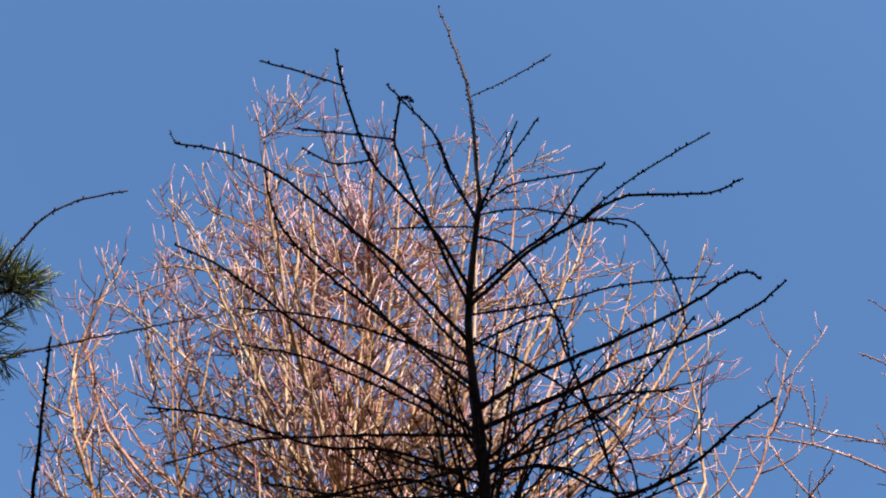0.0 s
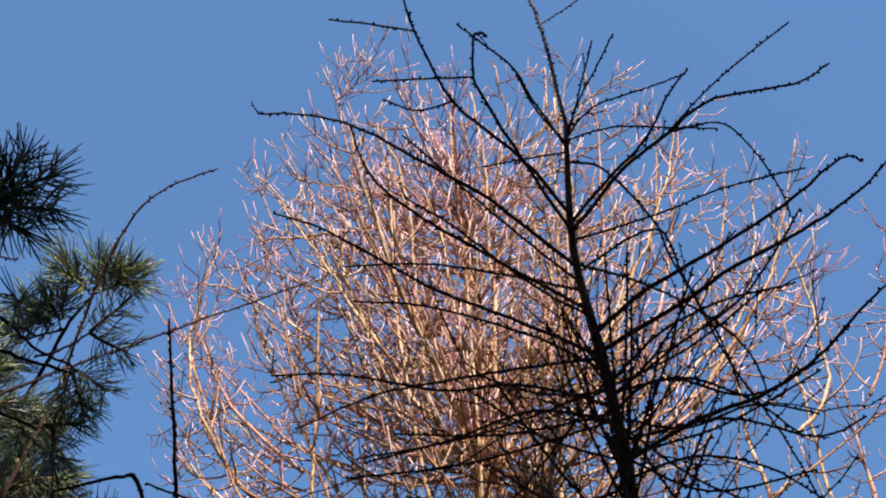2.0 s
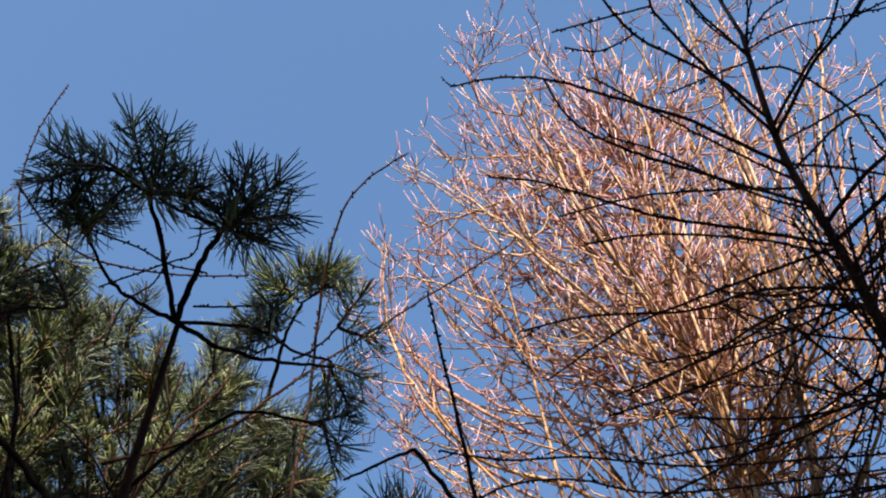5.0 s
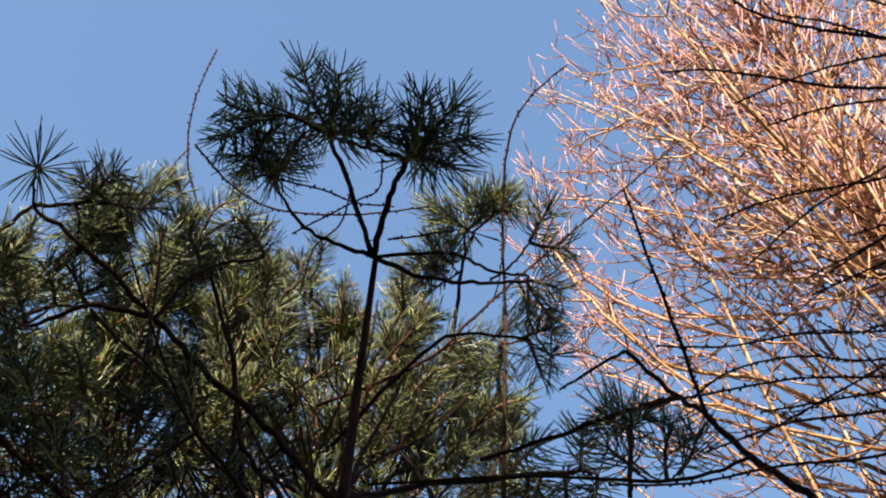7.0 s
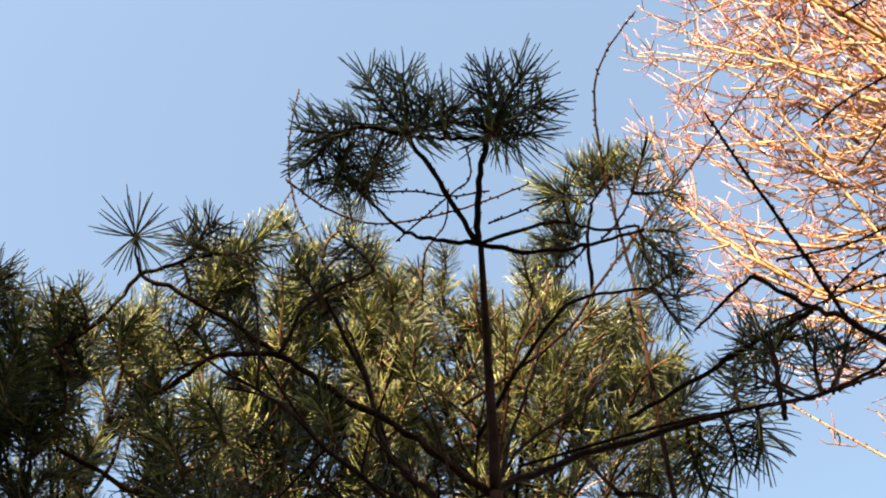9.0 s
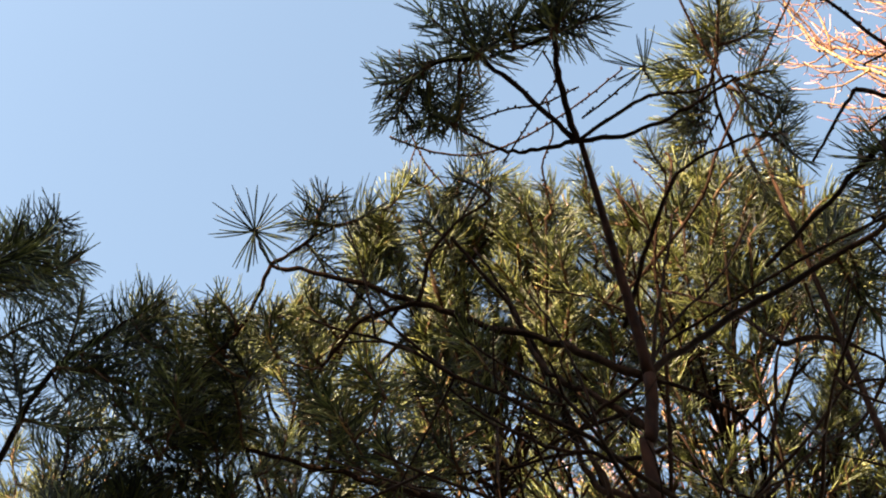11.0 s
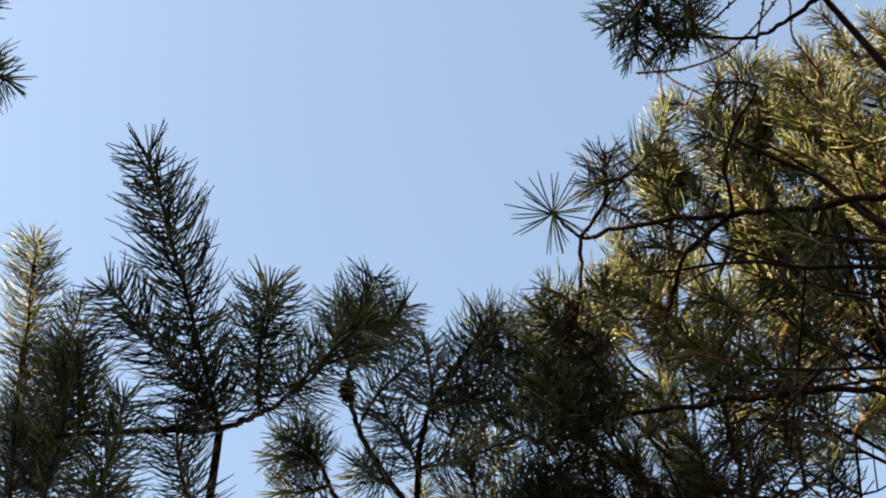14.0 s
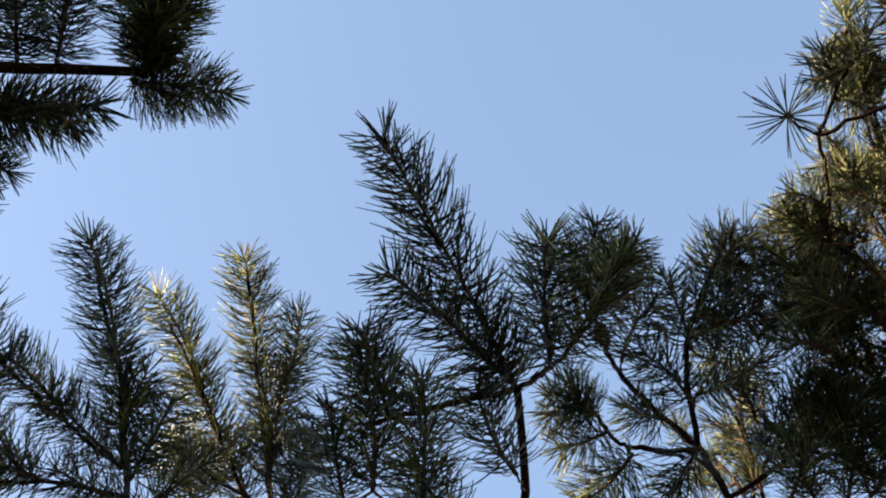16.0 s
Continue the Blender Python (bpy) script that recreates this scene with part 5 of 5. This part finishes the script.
sprout(cone_pine, (-1.839, -0.046, 3.445), (-1.897, -0.119, 3.461), "mid")
sprout(cone_pine, (-1.849, 0.065, 3.414), (-1.928, 0.004, 3.413), "mid")
sprout(cone_pine, (-1.930, 0.153, 3.395), (-1.854, 0.304, 3.507), "mid")
sprout(cone_pine, (-1.921, 0.225, 3.391), (-1.853, 0.342, 3.499), "mid")
sprout(cone_pine, (-1.877, 0.250, 3.358), (-1.868, 0.355, 3.412), "mid")
sprout(cone_pine, (-1.746, 0.275, 3.538), (-1.718, 0.359, 3.608), "mid")
sprout(cone_pine, (-1.781, 0.228, 3.545), (-1.748, 0.325, 3.617), "mid")
sprout(cone_pine, (-1.766, 0.289, 3.453), (-1.735, 0.384, 3.523), "mid")
sprout(cone_pine, (-1.759, 0.338, 3.447), (-1.712, 0.440, 3.526), "mid")
sprout(cone_pine, (-1.821, 0.146, 3.577), (-1.796, 0.200, 3.655), "short")
sprout(cone_pine, (-1.714, 0.268, 3.643), (-1.706, 0.343, 3.697), "short")
sprout(cone_pine, (-1.850, 0.034, 3.511), (-1.855, -0.012, 3.577), "short")
sprout(cone_pine, (-1.898, 0.167, 3.281), (-1.867, 0.274, 3.363), "mid")
sprout(cone_pine, (-1.924, 0.243, 3.239), (-1.864, 0.348, 3.348), "mid")
sprout(cone_pine, (-1.917, 0.202, 3.255), (-1.883, 0.201, 3.362), "mid")
sprout(cone_pine, (-1.916, 0.282, 3.238), (-1.882, 0.382, 3.320), "mid")
sprout(cone_pine, (-1.877, 0.287, 3.278), (-1.841, 0.297, 3.382), "mid")
fill(cone_pine, (-1.99, 0.095, 2.6), (-1.975, 0.086, 3.28), (-2.09, 0.16, 3.72), (0.13, 0.15, 0.13), 4, 42)
CONE_AT = (-1.732, -0.020, 3.662)


def pine_cone(tree, p):
    """An old cone: an egg of overlapping scales."""
    acc = Acc()
    base = Vector(p) - tree.location
    acc.tube([base + Vector((0, 0, 0.012)), base + Vector((0, 0, -0.034))], [0.006, 0.005], 6)
    for ring in range(6):
        z = 0.008 - 0.0085 * ring
        r = 0.014 * math.sin(math.pi * (ring + 1.2) / 7.6)
        for k in range(8):
            a = 2 * math.pi * (k + 0.5 * (ring % 2)) / 8
            out = Vector((math.cos(a), math.sin(a), 0))
            acc.knob(base + Vector((0, 0, z)), (out + Vector((0, 0, -0.45))).normalized(), 0.0046, r + 0.005)
    part("cone", acc, CONE, tree, "small dark brown open pine cone")


pine_cone(cone_pine, CONE_AT)

# ---- left pine with the long leading shoot ----
left_pine = thing("pine_tree", (-1.70, -0.29, 0), "shaded young pine with one long leading shoot", "pine tree", "young pines")
wood(left_pine, "trunk", smooth_line([(-1.70, -0.29, -0.05), (-1.69, -0.285, 1.5), (-1.66, -0.27, 2.6), (-1.630, -0.248, 3.117), (-1.594, -0.225, 3.180), (-1.548, -0.204, 3.236), (-1.497, -0.184, 3.292)], 4), 0.020, 0.006, PINE_BARK)
branch(left_pine, 0.0050, 0.0030, (-1.498, -0.185, 3.291), (-1.453, -0.280, 3.257), (-1.400, -0.408, 3.218))
sprout(left_pine, (-1.495, -0.184, 3.293), (-1.183, -0.249, 3.634), "long")
sprout(left_pine, (-1.495, -0.186, 3.293), (-1.270, -0.301, 3.372), "brush")
sprout(left_pine, (-1.500, -0.125, 3.318), (-1.319, -0.075, 3.321), "brush")
branch(left_pine, 0.0046, 0.0026, (-1.497, -0.184, 3.292), (-1.509, -0.133, 3.323), (-1.511, -0.088, 3.355), (-1.507, -0.040, 3.402), (-1.502, 0.001, 3.448))
sprout(left_pine, (-1.513, -0.097, 3.351), (-1.491, 0.026, 3.482), "brush")
sprout(left_pine, (-1.423, -0.371, 3.232), (-1.347, -0.365, 3.338), "mid")
sprout(left_pine, (-1.459, -0.422, 3.142), (-1.388, -0.397, 3.267), "brush")
sprout(left_pine, (-1.513, -0.379, 3.102), (-1.441, -0.328, 3.236), "brush")
sprout(left_pine, (-1.461, -0.467, 3.131), (-1.378, -0.446, 3.228), "mid")
sprout(left_pine, (-1.553, -0.227, 3.174), (-1.494, -0.234, 3.248), "mid")
sprout(left_pine, (-1.532, -0.323, 3.110), (-1.467, -0.358, 3.182), "short")

# ---- bright pine ----
bright_pine = thing("pine_tree", (-2.1, -0.80, 0), "young pine with pale sunlit bottlebrush shoots", "pine tree", "young pines")
BRIGHT_FOOT = (-2.012, -0.759, 3.754)
wood(bright_pine, "trunk", smooth_line([(-2.1, -0.80, -0.05), (-2.08, -0.79, 1.8), BRIGHT_FOOT], 5), 0.018, 0.0072, PINE_BARK)
branch(bright_pine, 0.0070, 0.0030, (-2.012, -0.759, 3.754), (-1.965, -0.739, 3.846), (-1.796, -0.686, 4.029), (-1.657, -0.642, 4.169))
branch(bright_pine, 0.0050, 0.0030, (-1.976, -0.748, 3.745), (-1.891, -0.779, 3.824), (-1.775, -0.786, 3.927), (-1.625, -0.803, 4.037))
branch(bright_pine, 0.0040, 0.0030, (-1.959, -0.740, 3.790), (-1.872, -0.796, 3.796), (-1.753, -0.861, 3.819))
sprout(bright_pine, (-1.955, -0.734, 3.850), (-1.789, -0.683, 4.038), "brush")
sprout(bright_pine, (-1.807, -0.690, 4.025), (-1.636, -0.640, 4.193), "brush")
sprout(bright_pine, (-1.886, -0.782, 3.837), (-1.741, -0.794, 3.965), "brush")
sprout(bright_pine, (-1.756, -0.789, 3.944), (-1.605, -0.806, 4.062), "brush")
sprout(bright_pine, (-1.932, -0.721, 3.872), (-1.829, -0.617, 4.050), "brush")
sprout(bright_pine, (-1.852, -0.655, 4.001), (-1.772, -0.575, 4.135), "mid")
sprout(bright_pine, (-1.882, -0.800, 3.807), (-1.741, -0.867, 3.826), "mid")
sprout(bright_pine, (-1.984, -0.734, 3.813), (-1.905, -0.610, 3.906), "mid")
sprout(bright_pine, (-1.962, -0.785, 3.817), (-1.847, -0.780, 3.935), "mid")
sprout(bright_pine, (-1.877, -0.858, 3.766), (-1.756, -0.839, 3.863), "mid")
sprout(bright_pine, (-1.964, -0.693, 3.770), (-1.904, -0.616, 3.837), "mid")

# ---- dusky pine ----
dusk_pine = thing("pine_tree", (-1.67, -0.91, 0), "young blue-shaded pine with upright bottlebrush shoots", "pine tree", "young pines")
DUSK_FOOT = (-1.603, -0.859, 3.400)
wood(dusk_pine, "trunk", smooth_line([(-1.67, -0.91, -0.05), (-1.66, -0.90, 1.8), DUSK_FOOT], 5), 0.018, 0.0072, PINE_BARK)
branch(dusk_pine, 0.0070, 0.0030, (-1.603, -0.859, 3.400), (-1.558, -0.850, 3.474), (-1.411, -0.803, 3.626), (-1.284, -0.787, 3.736))
branch(dusk_pine, 0.0050, 0.0030, (-1.562, -0.848, 3.463), (-1.466, -0.927, 3.437), (-1.370, -1.027, 3.394))
branch(dusk_pine, 0.0040, 0.0030, (-1.525, -0.844, 3.492), (-1.435, -0.887, 3.518), (-1.336, -0.929, 3.544), (-1.241, -0.960, 3.567))
sprout(dusk_pine, (-1.541, -0.845, 3.481), (-1.406, -0.803, 3.637), "brush")
sprout(dusk_pine, (-1.421, -0.807, 3.626), (-1.276, -0.787, 3.752), "brush")
sprout(dusk_pine, (-1.417, -0.888, 3.512), (-1.293, -0.927, 3.551), "mid")
sprout(dusk_pine, (-1.317, -0.928, 3.535), (-1.218, -0.941, 3.587), "mid")
sprout(dusk_pine, (-1.494, -0.845, 3.488), (-1.393, -0.887, 3.529), "mid")
sprout(dusk_pine, (-1.450, -0.938, 3.431), (-1.357, -1.022, 3.405), "mid")
sprout(dusk_pine, (-1.544, -0.838, 3.481), (-1.506, -0.761, 3.560), "mid")
sprout(dusk_pine, (-1.430, -0.946, 3.416), (-1.327, -0.976, 3.471), "mid")
sprout(dusk_pine, (-1.568, -0.838, 3.436), (-1.513, -0.872, 3.438), "mid")
sprout(dusk_pine, (-1.585, -0.836, 3.424), (-1.584, -0.755, 3.479), "mid")
sprout(dusk_pine, (-1.479, -0.824, 3.532), (-1.449, -0.766, 3.621), "short")

# ---- pine whose branch hangs over ----
over_pine = thing("pine_tree", (-0.55, -1.75, 0), "taller pine with a dense dark overhanging branch", "pine tree", "young pines")
OVER_FOOT = (-0.682, -0.998, 3.609)
wood(over_pine, "trunk", smooth_line([(-0.55, -1.75, -0.05), (-0.56, -1.73, 2.5), (-0.58, -1.70, 4.2)], 5), 0.032, 0.016, PINE_BARK)
branch(over_pine, 0.014, 0.012, (-0.575, -1.70, 3.5), (-0.64, -1.35, 3.57), OVER_FOOT)
wood(over_pine, "limb", smooth_line([(-0.682, -0.998, 3.609), (-0.789, -0.876, 3.658), (-0.885, -0.750, 3.699), (-0.937, -0.665, 3.725), (-1.001, -0.552, 3.746)], 4), 0.0120, 0.0080, PINE_BARK)
branch(over_pine, 0.006, 0.004, (-0.836, -0.924, 3.726), (-0.897, -0.880, 3.708), (-0.964, -0.735, 3.718))
branch(over_pine, 0.006, 0.004, (-0.827, -0.966, 3.724), (-0.896, -0.943, 3.697), (-0.954, -0.899, 3.692))
sprout(over_pine, (-0.986, -0.553, 3.752), (-0.900, -0.458, 3.800), "thick")
sprout(over_pine, (-0.998, -0.558, 3.746), (-0.835, -0.462, 3.779), "thick")
sprout(over_pine, (-0.993, -0.563, 3.747), (-0.894, -0.426, 3.828), "thick")
sprout(over_pine, (-0.991, -0.555, 3.750), (-0.860, -0.543, 3.864), "thick")
sprout(over_pine, (-1.003, -0.587, 3.738), (-1.079, -0.467, 3.749), "thick")
sprout(over_pine, (-0.996, -0.588, 3.741), (-1.044, -0.533, 3.710), "short")
sprout(over_pine, (-0.929, -0.682, 3.745), (-0.852, -0.630, 3.806), "thick")
sprout(over_pine, (-0.904, -0.735, 3.740), (-0.796, -0.683, 3.747), "thick")
sprout(over_pine, (-0.871, -0.803, 3.732), (-0.773, -0.747, 3.780), "thick")
sprout(over_pine, (-0.918, -0.834, 3.705), (-1.002, -0.643, 3.704), "thick")
sprout(over_pine, (-0.938, -0.798, 3.709), (-0.981, -0.701, 3.653), "mid")
sprout(over_pine, (-0.906, -0.877, 3.718), (-1.004, -0.759, 3.762), "mid")
sprout(over_pine, (-0.928, -0.914, 3.696), (-1.037, -0.822, 3.683), "thick")
sprout(over_pine, (-0.939, -0.928, 3.687), (-1.061, -0.873, 3.632), "mid")
